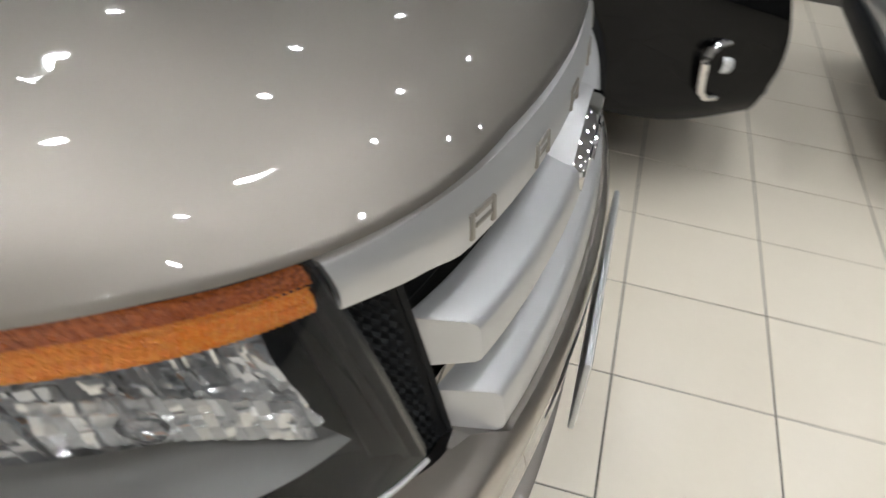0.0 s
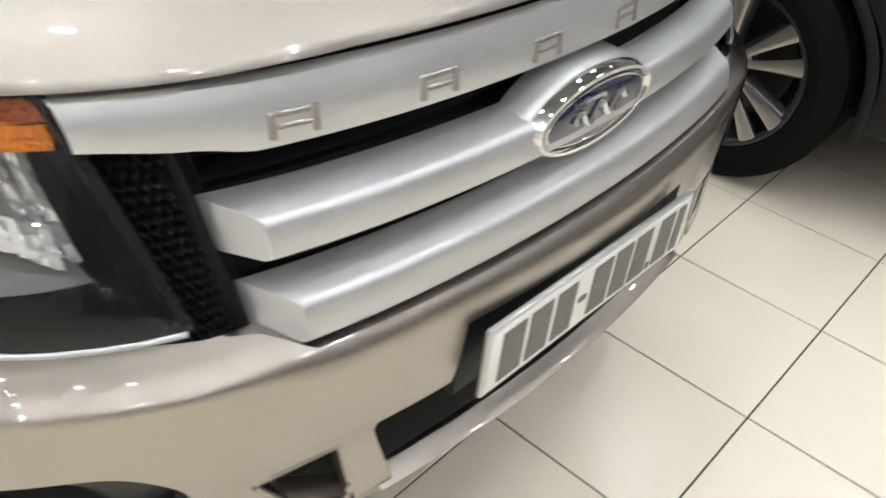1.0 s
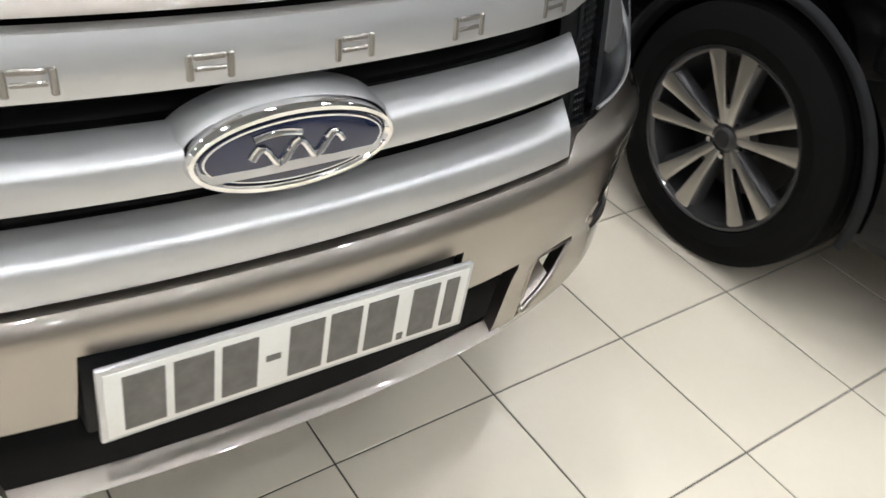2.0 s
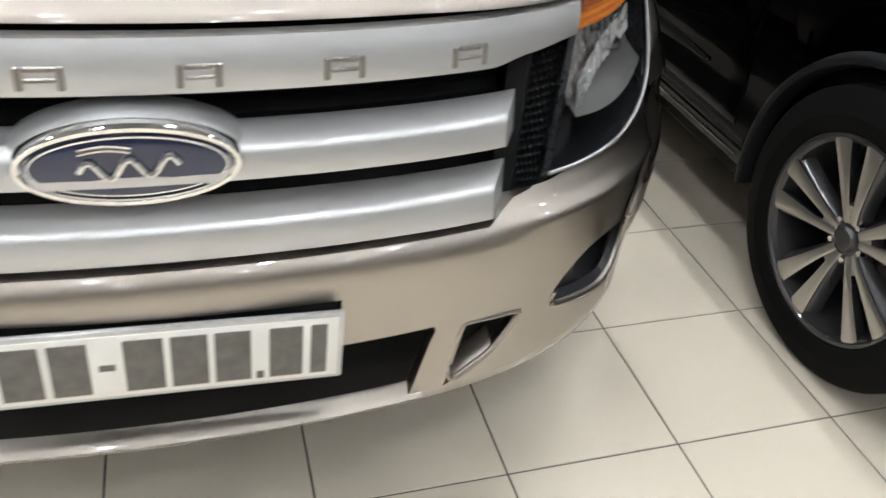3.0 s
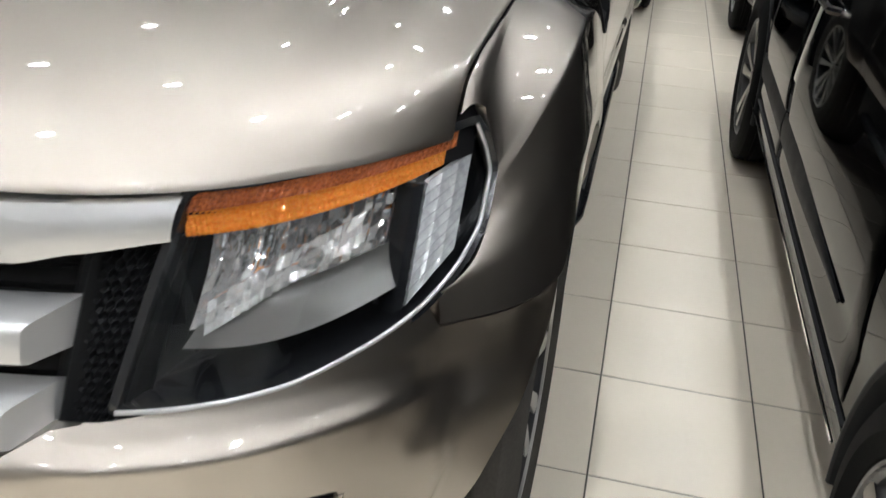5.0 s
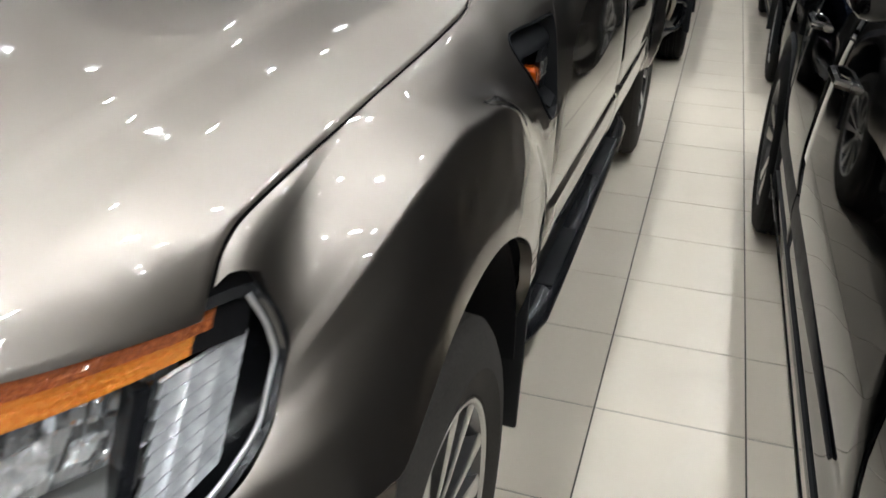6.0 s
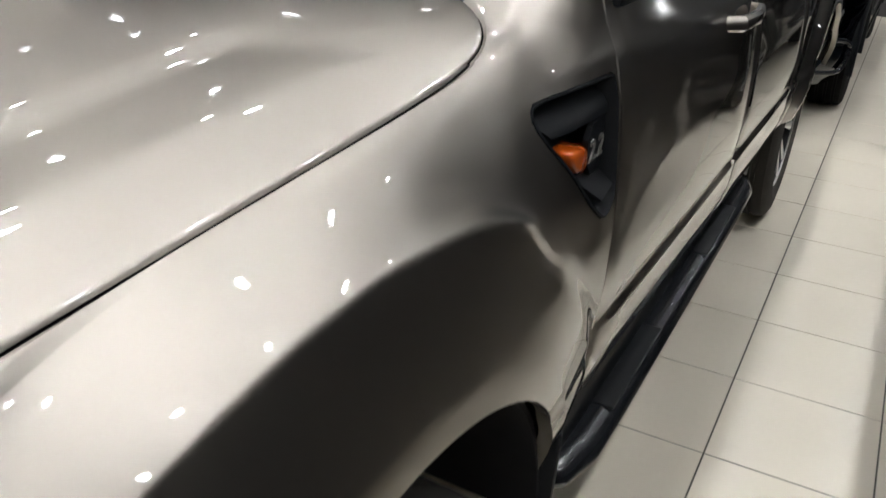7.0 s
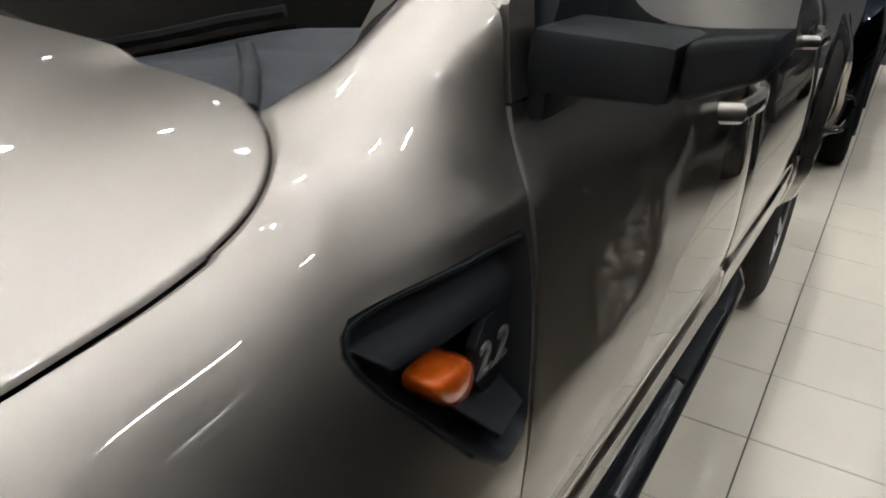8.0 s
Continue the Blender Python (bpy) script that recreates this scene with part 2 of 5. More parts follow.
def mirror(bm):
    for v in bm.verts:
        v.co.x = -v.co.x
    bmesh.ops.reverse_faces(bm, faces=bm.faces[:])
    return bm


def box(x0, x1, y0, y1, z0, z1, bevel=0.0, bm=None, segments=2):
    own = bmesh.new()
    bmesh.ops.create_cube(own, size=1)
    for v in own.verts:
        v.co = Vector((lerp(x0, x1, v.co.x + 0.5), lerp(y0, y1, v.co.y + 0.5), lerp(z0, z1, v.co.z + 0.5)))
    if bevel:
        bmesh.ops.bevel(own, geom=own.edges[:], offset=bevel, segments=segments, affect="EDGES", profile=0.5)
    return joined(own, bm)


def joined(own, bm):
    if bm is None:
        return own
    me = bpy.data.meshes.new("tmp")
    own.to_mesh(me)
    own.free()
    bm.from_mesh(me)
    bpy.data.meshes.remove(me)
    return bm


def prism(points, front, back, bm=None):
    """An outline of 2D points, closed off between the places front(p) and back(p)."""
    bm = bm or bmesh.new()
    a = [bm.verts.new(front(p)) for p in points]
    b = [bm.verts.new(back(p)) for p in points]
    bm.faces.new(a)
    bm.faces.new(b[::-1])
    n = len(points)
    for i in range(n):
        bm.faces.new((a[(i + 1) % n], a[i], b[i], b[(i + 1) % n]))
    bmesh.ops.recalc_face_normals(bm, faces=bm.faces[:])
    return bm


def lathe(profile, n=64, bm=None, close=False):
    """Turns (radius, x) pairs round the x axis."""
    prof = list(profile)
    vs = len(prof) - 1
    bm = grid(lambda u, v: Vector((prof[round(v * vs)][1], prof[round(v * vs)][0] * math.cos(u * math.tau), prof[round(v * vs)][0] * math.sin(u * math.tau))),
              [i / n for i in range(n)], vs, bm=bm, loop=True)
    bmesh.ops.remove_doubles(bm, verts=bm.verts[:], dist=1e-6)
    bmesh.ops.recalc_face_normals(bm, faces=bm.faces[:])
    return bm


def tube(path, radius, n=10, bm=None, flat=1.0):
    """A round bar along a few points, smoothed."""
    pts = [Vector(p) for p in path]
    bm = bm or bmesh.new()
    rings = []
    for i, p in enumerate(pts):
        d = (pts[min(i + 1, len(pts) - 1)] - pts[max(i - 1, 0)]).normalized()
        side = d.cross(Vector((0, 0, 1)))
        side = side.normalized() if side.length > 1e-3 else Vector((1, 0, 0))
        up = side.cross(d)
        rings.append([bm.verts.new(p + side * math.cos(k / n * math.tau) * radius + up * math.sin(k / n * math.tau) * radius * flat) for k in range(n)])
    for a, b in zip(rings, rings[1:]):
        for k in range(n):
            bm.faces.new((a[k], a[(k + 1) % n], b[(k + 1) % n], b[k]))
    bm.faces.new(rings[0][::-1])
    bm.faces.new(rings[-1])
    bmesh.ops.recalc_face_normals(bm, faces=bm.faces[:])
    return bm


def carve(bm, cutters):
    """Cuts closed forms out of a closed form."""
    def temp(b):
        me = bpy.data.meshes.new("tmp")
        b.to_mesh(me)
        b.free()
        return new("tmp", me)
    bmesh.ops.recalc_face_normals(bm, faces=bm.faces[:])
    body, tools = temp(bm), [temp(c) for c in cutters]
    for t in tools:
        mod = body.modifiers.new("cut", "BOOLEAN")
        mod.operation, mod.solver, mod.object = "DIFFERENCE", "EXACT", t
    dg = bpy.context.evaluated_depsgraph_get()
    me = bpy.data.meshes.new_from_object(body.evaluated_get(dg))
    out = bmesh.new()
    out.from_mesh(me)
    for o in (body, *tools):
        old = o.data
        bpy.data.objects.remove(o)
        bpy.data.meshes.remove(old)
    bpy.data.meshes.remove(me)
    return out


# ---- room ----
X0, X1, Y0, Y1, ZC = -5.0, 4.5, -6.5, 10.3, 3.3
TS, TX, TY = 0.4, 1.017, 0.285
tagged(new("ceiling", mesh_of("ceiling", box(X0 - 0.2, X1 + 0.2, Y0 - 0.2, Y1 + 0.2, ZC, ZC + 0.2), CEIL)), "plain dark painted showroom ceiling", "ceiling", kind="structure")
# pale west, grey east and south: tones set to shape reflections in the paint
for nm, b, m in (("wall_west", (X0 - 0.2, X0, Y0, Y1, 0, ZC), WALL), ("wall_east", (X1, X1 + 0.2, Y0, Y1, 0, ZC), GREY_WALL),
                 ("wall_south", (X0, X1, Y0 - 0.2, Y0, 0, ZC), GREY_WALL), ("wall_north", (X0, X1, Y1, Y1 + 0.2, 0, ZC), DARK_WALL)):
    tagged(new(nm, mesh_of(nm, box(*b), m)), "plain painted wall of the car showroom", "wall", kind="structure")
for b in ((X1 - 0.02, X1 - 0.002, Y0, Y1, 0.0, 0.14), (X0, X1 - 0.03, Y1 - 0.02, Y1 - 0.002, 0.0, 0.14)):
    tagged(new("baseboard", mesh_of("baseboard", box(*b, bevel=0.003), BASE)), "dark skirting along the wall", "skirting", kind="structure")


# ---- pickup truck: shared surfaces ----
def y_low(x):
    """Plan line of the bumper."""
    x = abs(x)
    return 0.015 + 0.205 * x ** 2 + 0.667 * x ** 6


def y_top(x):
    """Plan line of the nose at the top of the lamps."""
    x = abs(x)
    return 0.104 + 0.266 * x ** 2 + 0.83 * x ** 6


def nose(x, z):
    """The leaning face of grille and lamps."""
    t = (z - 0.82) / 0.21
    return (y_low(x) + 0.045) * (1 - t) + y_top(x) * t


def hood_front(x):
    x = abs(x)
    return min(0.117 + 0.1 * x ** 2 + x ** 5, y_top(x) - 0.002)


def hood_rear(x):
    x = abs(x)
    q = min(1.0, max(0.0, (x - 0.66) / 0.1255))
    return 1.465 - 0.16 * x ** 2 - 0.13 * (1 - math.sqrt(1 - q * q))


def hood_z(x, y):
    x = abs(x)
    d = max(0.0, y - hood_front(x))
    reach, power = lerp(0.085, 0.026, step(0.66, 0.78, x)), lerp(1.05, 1.3, step(0.66, 0.78, x))
    z = 1.031 + 0.008 * x * x + 0.062 * (1 - math.exp(-(d / reach) ** power)) + lerp(0.072, 0.090, step(0.25, 0.70, x)) * d
    z += 0.0075 * (1 - step(-0.020, 0.020, x - 0.640 + 0.075 * y)) * step(0.05, 0.40, d)      # raised middle
    z += 0.012 * (1 - (x / 0.79) ** 2)
    return z


WHEEL_Y, WHEEL_Z, ARCH_R = 0.88, 0.386, 0.52
side_x = curve([0.50, 0.56, 0.62, 0.66, 0.70, 0.74, 0.82, 0.92, 1.00, 1.073, 1.124, 1.157, 1.184, 1.208, 1.251, 1.292], [0.845, 0.868, 0.886, 0.894, 0.897, 0.903, 0.908, 0.906, 0.899, 0.890, 0.879, 0.867, 0.854, 0.845, 0.836, 0.829])


def seam_x(y):
    """Half the width of the hood where its side and rear corner run."""
    if y < 1.2:
        return 0.789
    a, b = 0.700, 0.789
    for _ in range(30):
        c = (a + b) / 2
        a, b = (c, b) if hood_rear(c) > y else (a, c)
    return a
seam_z = curve([0.46, 0.47, 0.478, 0.50, 0.53, 0.60, 0.80, 1.18, 1.27, 1.345, 1.40, 1.46, 1.52], [1.040, 1.048, 1.058, 1.087, 1.101, 1.110, 1.127, 1.160, 1.180, 1.199, 1.213, 1.226, 1.258])


corner = curve([0.77, 0.80, 0.83, 0.855, 0.88, 0.90, 0.915, 0.925], [0.2755, 0.316, 0.350, 0.384, 0.424, 0.462, 0.505, 0.56])


def plan_y(x):
    """Plan line of the bumper, with the corner that swings out to the wheel arch."""
    return y_low(x) if x < 0.77 else corner(x)


def inverse_plan(y):
    a, b = 0.0, 0.93
    for _ in range(30):
        c = (a + b) / 2
        a, b = (c, b) if plan_y(c) < y else (a, c)
    return a


def inverse_low(y):
    a, b = 0.0, 1.2
    for _ in range(40):
        c = (a + b) / 2
        a, b = (c, b) if y_low(c) < y else (a, c)
    return a


def soft_min(a, b, k=0.035):
    h = min(1, max(0, 0.5 + 0.5 * (b - a) / k))
    return lerp(b, a, h) - k * h * (1 - h)


def flare(y, z, yc=WHEEL_Y):
    r = math.hypot(y - yc, z - WHEEL_Z)
    yy = y - yc + WHEEL_Y
    edge = lerp(0.735, 0.704, step(1.10, 1.24, yy))
    return 0.007 * (1 - step(edge - 0.020 - 0.025 * step(1.16, 1.26, yy), edge + 0.010, r)) * step(0.52, 0.68, yy) + 0.019 * min(1, max(0, (0.712 - r) / 0.15))


foot = curve([0.60, 0.66, 0.70, 0.74, 0.82, 0.90], [0.020, 0.018, 0.017, 0.012, 0.004, 0.0])      # the front of the fender stands straighter


def fender_point(y, z):
    """Side of the fender below its shoulder."""
    lean = 0.15 * step(0.80, 1.04, z) - 0.035 * step(0.90, 1.0, z)
    if y > 1.1:
        return side_x(z)
    side = side_x(z) + foot(z) * (1 - step(0.60, 0.85, y))
    return soft_min(side, lerp(inverse_plan(y) if y < 0.56 else y - 0.56 + 0.925, inverse_low(max(0.02, y - lean)), 0.55 + 0.45 * step(0.80, 0.92, z)))


def arch_z(y, yc=WHEEL_Y):
    d = ARCH_R ** 2 - (y - yc) ** 2
    return WHEEL_Z + math.sqrt(d) if d > 0 else 0.0


truck = thing("pickup_truck", "champagne metallic pickup truck with silver grille bars", "pickup truck")

# hood
def crest(x):
    """Fold along each side of the hood."""
    return 0.0125 * max(0.0, soft_min((x - 0.56) / 0.135, (0.79 - x) / 0.088, 0.16))


edge = [0.5 + 0.5 * math.sin(math.pi * (i / 110 - 0.5)) for i in range(111)]


def hood_point(u, v):
    x = (2 * u - 1) * 0.7868
    y = lerp(hood_front(x), hood_rear(x), v)
    z = hood_z(x, y)
    ax = abs(x)
    on = step(0.0, 0.05, y - hood_front(x))
    z += crest(ax) * on
    border = min(0.7855, seam_x(max(y, 0.48)))
    yb = min(1.385, max(y, 0.48))
    z += (seam_z(yb) + 0.001 - hood_z(border, yb) - crest(border)) * step(0.30, 0.70, ax) * step(0.55, 0.75, y)
    e = min(0.7868 - abs(x), (y - hood_front(x)), hood_rear(x) - y)
    z -= 0.004 * (1 - min(1, max(0, e) / 0.0035)) ** 2
    return Vector((x, y, z))


part("hood", shell(eased(grid(hood_point, edge, edged(60, 0.006)), lambda p: p.y > 1.12 and abs(p.x) < 0.765 and p.y < hood_rear(p.x) - 0.012, 60), 0.014), PAINT, truck, angle=50)
part("hood_underside", grid(lambda u, v: Vector(((2 * u - 1) * 0.805, lerp(hood_front((2 * u - 1) * 0.8) + 0.012, hood_rear(min(0.7, abs(2 * u - 1) * 0.8)) - 0.01, v),
     hood_z((2 * u - 1) * 0.783, lerp(hood_front((2 * u - 1) * 0.783), 1.40, v)) - 0.034)), 90, 60), VOID, truck)


# fenders
lamp_right = curve([0.815, 0.818, 0.823, 0.836, 0.847, 0.862, 0.895, 0.930, 0.972, 1.000, 1.040], [0.560, 0.632, 0.680, 0.730, 0.763, 0.790, 0.817, 0.827, 0.827, 0.821, 0.806])
seam_low = curve([0.30, 0.335, 0.45, 0.578, 0.62], [0.832, 0.8265, 0.817, 0.812, 0.806])      # joint of fender and bumper
VENT = [(1.283, 1.104), (1.287, 1.114), (1.299, 1.121), (1.490, 1.127), (1.500, 1.122), (1.503, 0.966), (1.495, 0.948), (1.466, 0.933), (1.442, 0.940), (1.398, 0.974), (1.338, 1.036), (1.304, 1.070), (1.288, 1.091)]


ridge_z = curve([0.44, 0.50, 0.55, 0.60, 0.645, 0.70, 0.78, 0.88, 0.97, 1.08, 1.14, 1.178, 1.25, 1.314, 1.37, 1.42, 1.51],
                [0.955, 0.978, 1.000, 1.022, 1.042, 1.066, 1.085, 1.089, 1.083, 1.068, 1.048, 1.033, 0.993, 0.957, 0.930, 0.924, 0.924])
KNOTS = [i / 6 for i in range(7)]


def front_knots(y):
    """Shoulder of the fender over the wheel, from the hood's seam to the ridge of the flare."""
    xs, zs, zj = seam_x(y) + 0.002, seam_z(y) + 0.001, ridge_z(y)
    xj = fender_point(y, zj) + flare(y, zj)
    crisp = step(0.44, 0.60, y)
    out = []
    for t in KNOTS:
        a = math.sin(t * math.pi / 2)
        round_x, round_f = a, 1 - math.sqrt(max(0, 1 - a * a))
        flat_x, flat_f = t, 0.88 * t ** (1.15 + 0.9 * step(0.95, 1.2, y)) + 0.12 * t ** 6
        out.append((lerp(xs, xj, lerp(round_x, flat_x, crisp)), zs - (zs - zj) * lerp(round_f, flat_f, crisp)))
    return out


REAR = {1.10: [(0.808, 1.141), (0.825, 1.124), (0.841, 1.104), (0.857, 1.084), (0.874, 1.069)],
        1.178: [(0.810, 1.145), (0.828, 1.125), (0.845, 1.099), (0.860, 1.071), (0.875, 1.046)],
        1.25: [(0.811, 1.159), (0.832, 1.135), (0.850, 1.104), (0.866, 1.069), (0.880, 1.030)],
        1.345: [(0.775, 1.197), (0.806, 1.179), (0.832, 1.148), (0.856, 1.109), (0.878, 1.056)],
        1.42: [(0.752, 1.236), (0.792, 1.225), (0.824, 1.192), (0.852, 1.152), (0.879, 1.088)],
        1.51: [(0.772, 1.305), (0.826, 1.290), (0.843, 1.215), (0.865, 1.160), (0.885, 1.098)]}
table = {y: front_knots(y) for y in (0.80, 0.84, 0.88)}
for y, row in REAR.items():
    table[y] = [(seam_x(y) + 0.002, seam_z(y) + 0.001)] + row + [(fender_point(y, ridge_z(y)) + flare(y, ridge_z(y)), ridge_z(y))]
knot_x = [curve(table, [r[i][0] for r in table.values()]) for i in range(7)]
knot_z = [curve(table, [r[i][1] for r in table.values()]) for i in range(7)]


shoulders = {}


def shoulder(y):
    if y in shoulders:
        return shoulders[y]
    if y < 0.84:
        k = front_knots(y)
    else:
        k = [(seam_x(y) + 0.002, seam_z(y) + 0.001)] + [(knot_x[i](y), knot_z[i](y)) for i in range(1, 6)] + [(fender_point(y, ridge_z(y)) + flare(y, ridge_z(y)), ridge_z(y))]
    shoulders[y] = curve(KNOTS, [p[0] for p in k]), curve(KNOTS, [p[1] for p in k])
    return shoulders[y]


def skin_x(y, z):
    """Where the fender's skin stands at a place of its side."""
    if z <= ridge_z(y):
        return fender_point(y, z) + flare(y, z)
    fx, fz = shoulder(round(y, 5))
    a, b = 0.0, 1.0
    for _ in range(24):
        c = (a + b) / 2
        a, b = (c, b) if fz(c) > z else (a, c)
    return fx(a)


FRONT = 0.80


def fender(side):
    def raw(y, s):
        if s < 0.5:
            fx, fz = shoulder(round(y, 5))
            return Vector((fx(s / 0.5), y, fz(s / 0.5)))
        low = max(arch_z(y), seam_low(y) if y < 0.7 else 0.50)
        z = lerp(ridge_z(y), low, (s - 0.5) / 0.5)
        return Vector((fender_point(y, z) + flare(y, z), y, z))

    def rim(s):
        if s < 0.03:
            return Vector((0.790 + 0.6 * s, 0.480 + 0.8 * s, 1.062 - 0.4 * s))
        z = lerp(1.041, 0.948, (s - 0.03) / 0.47) if s < 0.5 else lerp(0.948, 0.8265, (s - 0.5) / 0.5)
        x = lamp_right(max(z, 0.864)) + 0.005 + 0.009 * step(0.864, 0.830, z) if z >= 0.864 else lerp(lamp_right(0.864) + 0.005, 0.806, (0.864 - z) / 0.0375)
        return Vector((x, nose(x, z) + 0.002, z))

    def blended(y, v):
        """The skin with a rounded ridge."""
        near = max(0.0, 1 - abs(v - 0.5) / 0.09)
        if near == 0:
            return raw(y, v)
        return sum((raw(y, v + k * 0.0045 * near) for k in range(-4, 5)), Vector()) / 9

    def swept(y, v):
        """From the lamp's rim back to the crown of the wheel arch."""
        a, b = rim(v), blended(FRONT, v)
        reach = FRONT - a.y
        end = (blended(FRONT + 0.01, v) - blended(FRONT - 0.01, v)) * (reach / 0.02)
        start = 2 * (b - a) - end
        k = step(0.08, 0.5, v)
        start.x, start.z = lerp(start.x, 0.49 * reach, k), lerp(start.z, 0.82 * reach * min(1.0, 2 - 2 * v), k)
        s = (y - a.y) / reach
        return a * (1 - 3 * s * s + 2 * s ** 3) + start * (s - 2 * s * s + s ** 3) + b * (3 * s * s - 2 * s ** 3) + end * (s ** 3 - s * s)

    def foot_line(y):
        a = rim(1.0)
        return raw(y, 1.0) + (a - raw(a.y, 1.0)) * max(0.0, 1 - (y - a.y) / 0.22) ** 2

    def fn(u, v):
        yy = lerp(rim(v).y, 1.507, u)
        if yy >= FRONT:
            p = blended(yy, v)
        else:
            p = swept(yy, v)
            if v < 0.24:
                p = p + (raw(max(yy, 0.48), 0.0) - swept(max(yy, 0.48), 0.0)) * (1 - v / 0.24) ** 2
            if v > 0.5:
                p = p + (foot_line(yy) - swept(yy, 1.0)) * ((v - 0.5) / 0.5) ** 1.6
        if v < 0.014:
            p.z -= 0.004 * (1 - v / 0.014)
        return p
    bm = grid(fn, [0, 0.002, 0.005] + [0.01 + 0.985 * (i / 120) for i in range(121)] + [0.998, 1], [0, 0.006, 0.014, 0.025] + [0.04 + 0.96 * i / 96 for i in range(97)], flip=True)
    above = lambda p: p.y < 1.495 and ridge_z(p.y) + 0.012 < p.z < seam_z(p.y) - 0.006
    for y0, times in ((1.03, 8), (1.08, 14), (1.14, 25)):
        eased(bm, lambda p: above(p) and p.y > y0, times)
    eased(bm, lambda p: 1.06 < p.y < 1.49 and 0.75 < p.z < seam_z(p.y) - 0.006, 9)
    for v in bm.verts:      # shoulder line that runs on from the door
        if v.co.y > 1.2:
            v.co.x += 0.0025 * step(1.24, 1.47, v.co.y) * math.exp(-((v.co.z - 1.150 - 0.05 * (v.co.y - 1.51)) / 0.012) ** 2)
    bm = shell(bm, 0.022)
    bm = carve(bm, [prism(VENT, lambda p: Vector((1.1, *p)), lambda p: Vector((0.7, *p)))])
    return bm if side > 0 else mirror(bm)


part("front_fender", fender(1), PAINT, truck, angle=40)
part("front_fender", fender(-1), PAINT, truck, angle=40)
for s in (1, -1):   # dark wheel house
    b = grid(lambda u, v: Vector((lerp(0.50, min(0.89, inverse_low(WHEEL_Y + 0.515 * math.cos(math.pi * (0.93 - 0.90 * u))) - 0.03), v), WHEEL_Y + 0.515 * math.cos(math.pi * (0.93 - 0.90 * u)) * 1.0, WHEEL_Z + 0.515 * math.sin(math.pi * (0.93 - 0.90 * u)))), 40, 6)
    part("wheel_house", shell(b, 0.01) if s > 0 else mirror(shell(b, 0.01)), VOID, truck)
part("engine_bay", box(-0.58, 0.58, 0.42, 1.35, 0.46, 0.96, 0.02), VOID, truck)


# doors and bed
def door_in(y, z):
    """How far the doors lean in above their waist, and bulge out at the foot."""
    return 0.03 * (z - 0.98) * min(1.0, max(0.0, (y - 1.52) / 1.5)) - 0.0145 * min(1.9, max(0.0, y - 1.52)) - 0.011 * (1 - step(0.712, 0.735, z)) * step(1.515, 1.60, y)


def side_panel(y0, y1, z0, z1, side, grow=0.0, yc=None, cutz=None):
    def fn(u, v):
        y = lerp(y0, y1, u)
        lo = max(z0, arch_z(y, yc)) if yc else z0
        z = lerp(lo, z1, v)
        x = side_x(z) + grow - door_in(y, z) + (0.034 * (1 - step(0.54, 0.70, math.hypot(y - yc, z - WHEEL_Z))) if yc else 0)
        e = min(y - y0, y1 - y)
        return Vector((x - 0.006 * (1 - min(1, e / 0.008)) ** 2, y, z))
    bm = shell(grid(fn, edged(60 if yc else 24, 0.004), 64), 0.02)
    return bm if side > 0 else mirror(bm)


for s in (1, -1):
    for nm, y0, y1 in (("front_door", 1.513, 2.50), ("rear_door", 2.508, 3.36)):
        d = part(nm, side_panel(y0, y1, 0.565, 1.215, s), PAINT, truck, angle=40)
        hy = y1 - 0.20
        hx = side_x(1.09) - door_in(hy, 1.09)
        hb = tube([(hx - 0.01, hy - 0.12, 1.09), (hx + 0.022, hy - 0.10, 1.092), (hx + 0.032, hy, 1.092), (hx + 0.022, hy + 0.10, 1.092), (hx - 0.01, hy + 0.12, 1.09)], 0.014, 10, flat=1.2)
        part("door_handle", hb if s > 0 else mirror(hb), PAINT, d, "body-coloured pull handle")
        cup = grid(lambda u, v: Vector((hx + 0.003 - 0.02 * math.sin(math.pi * v) * math.sin(math.pi * u), hy - 0.09 + 0.18 * u, 1.045 + 0.075 * v)), 12, 8)
        part("handle_recess", cup if s > 0 else mirror(cup), PLASTIC, d)
        wb = grid(lambda u, v: Vector((lerp(0.835 - 0.012 * step(0.1, 0.5, u if y0 < 2 else 1), 0.640, v), lerp(y0 + (0.06 + 0.50 * v if y0 < 2 else 0.02), y1 - 0.03, u), lerp(1.222, 1.72, v))), 8, 8)
        part("door_window", wb if s > 0 else mirror(wb), WINDOW, d)
    bed = part("bed_side", side_panel(3.368, 5.25, 0.565, 1.195, s, yc=4.10), PAINT, truck, angle=40)
    b = box(0.40, 0.862, 1.50, 3.45, 0.36, 0.60, 0.02)
    part("sill", b if s > 0 else mirror(b), PLASTIC, truck, "black sill under the doors")
part("cargo_bed", box(-0.84, 0.84, 3.40, 5.22, 0.55, 1.16, 0.02), VOID, truck)
part("tailgate", box(-0.82, 0.82, 5.22, 5.27, 0.60, 1.19, 0.015), PAINT, truck)
part("chassis", box(-0.50, 0.50, 0.7, 5.1, 0.36, 0.50, 0.03), VOID, truck)
roof = grid(lambda u, v: Vector(((2 * u - 1) * lerp(0.62, 0.64, v), lerp(2.15, 3.40, v), 1.775 + 0.03 * math.sin(math.pi * u) + 0.02 * math.sin(math.pi * v))), 16, 12)
part("roof", shell(roof, 0.02), PAINT, truck)
part("cabin_rear", box(-0.68, 0.68, 3.36, 3.42, 0.9, 1.76, 0.03), PAINT, truck)
part("dashboard", box(-0.70, 0.70, 1.72, 2.05, 0.85, 1.16, 0.05), VOID, truck)
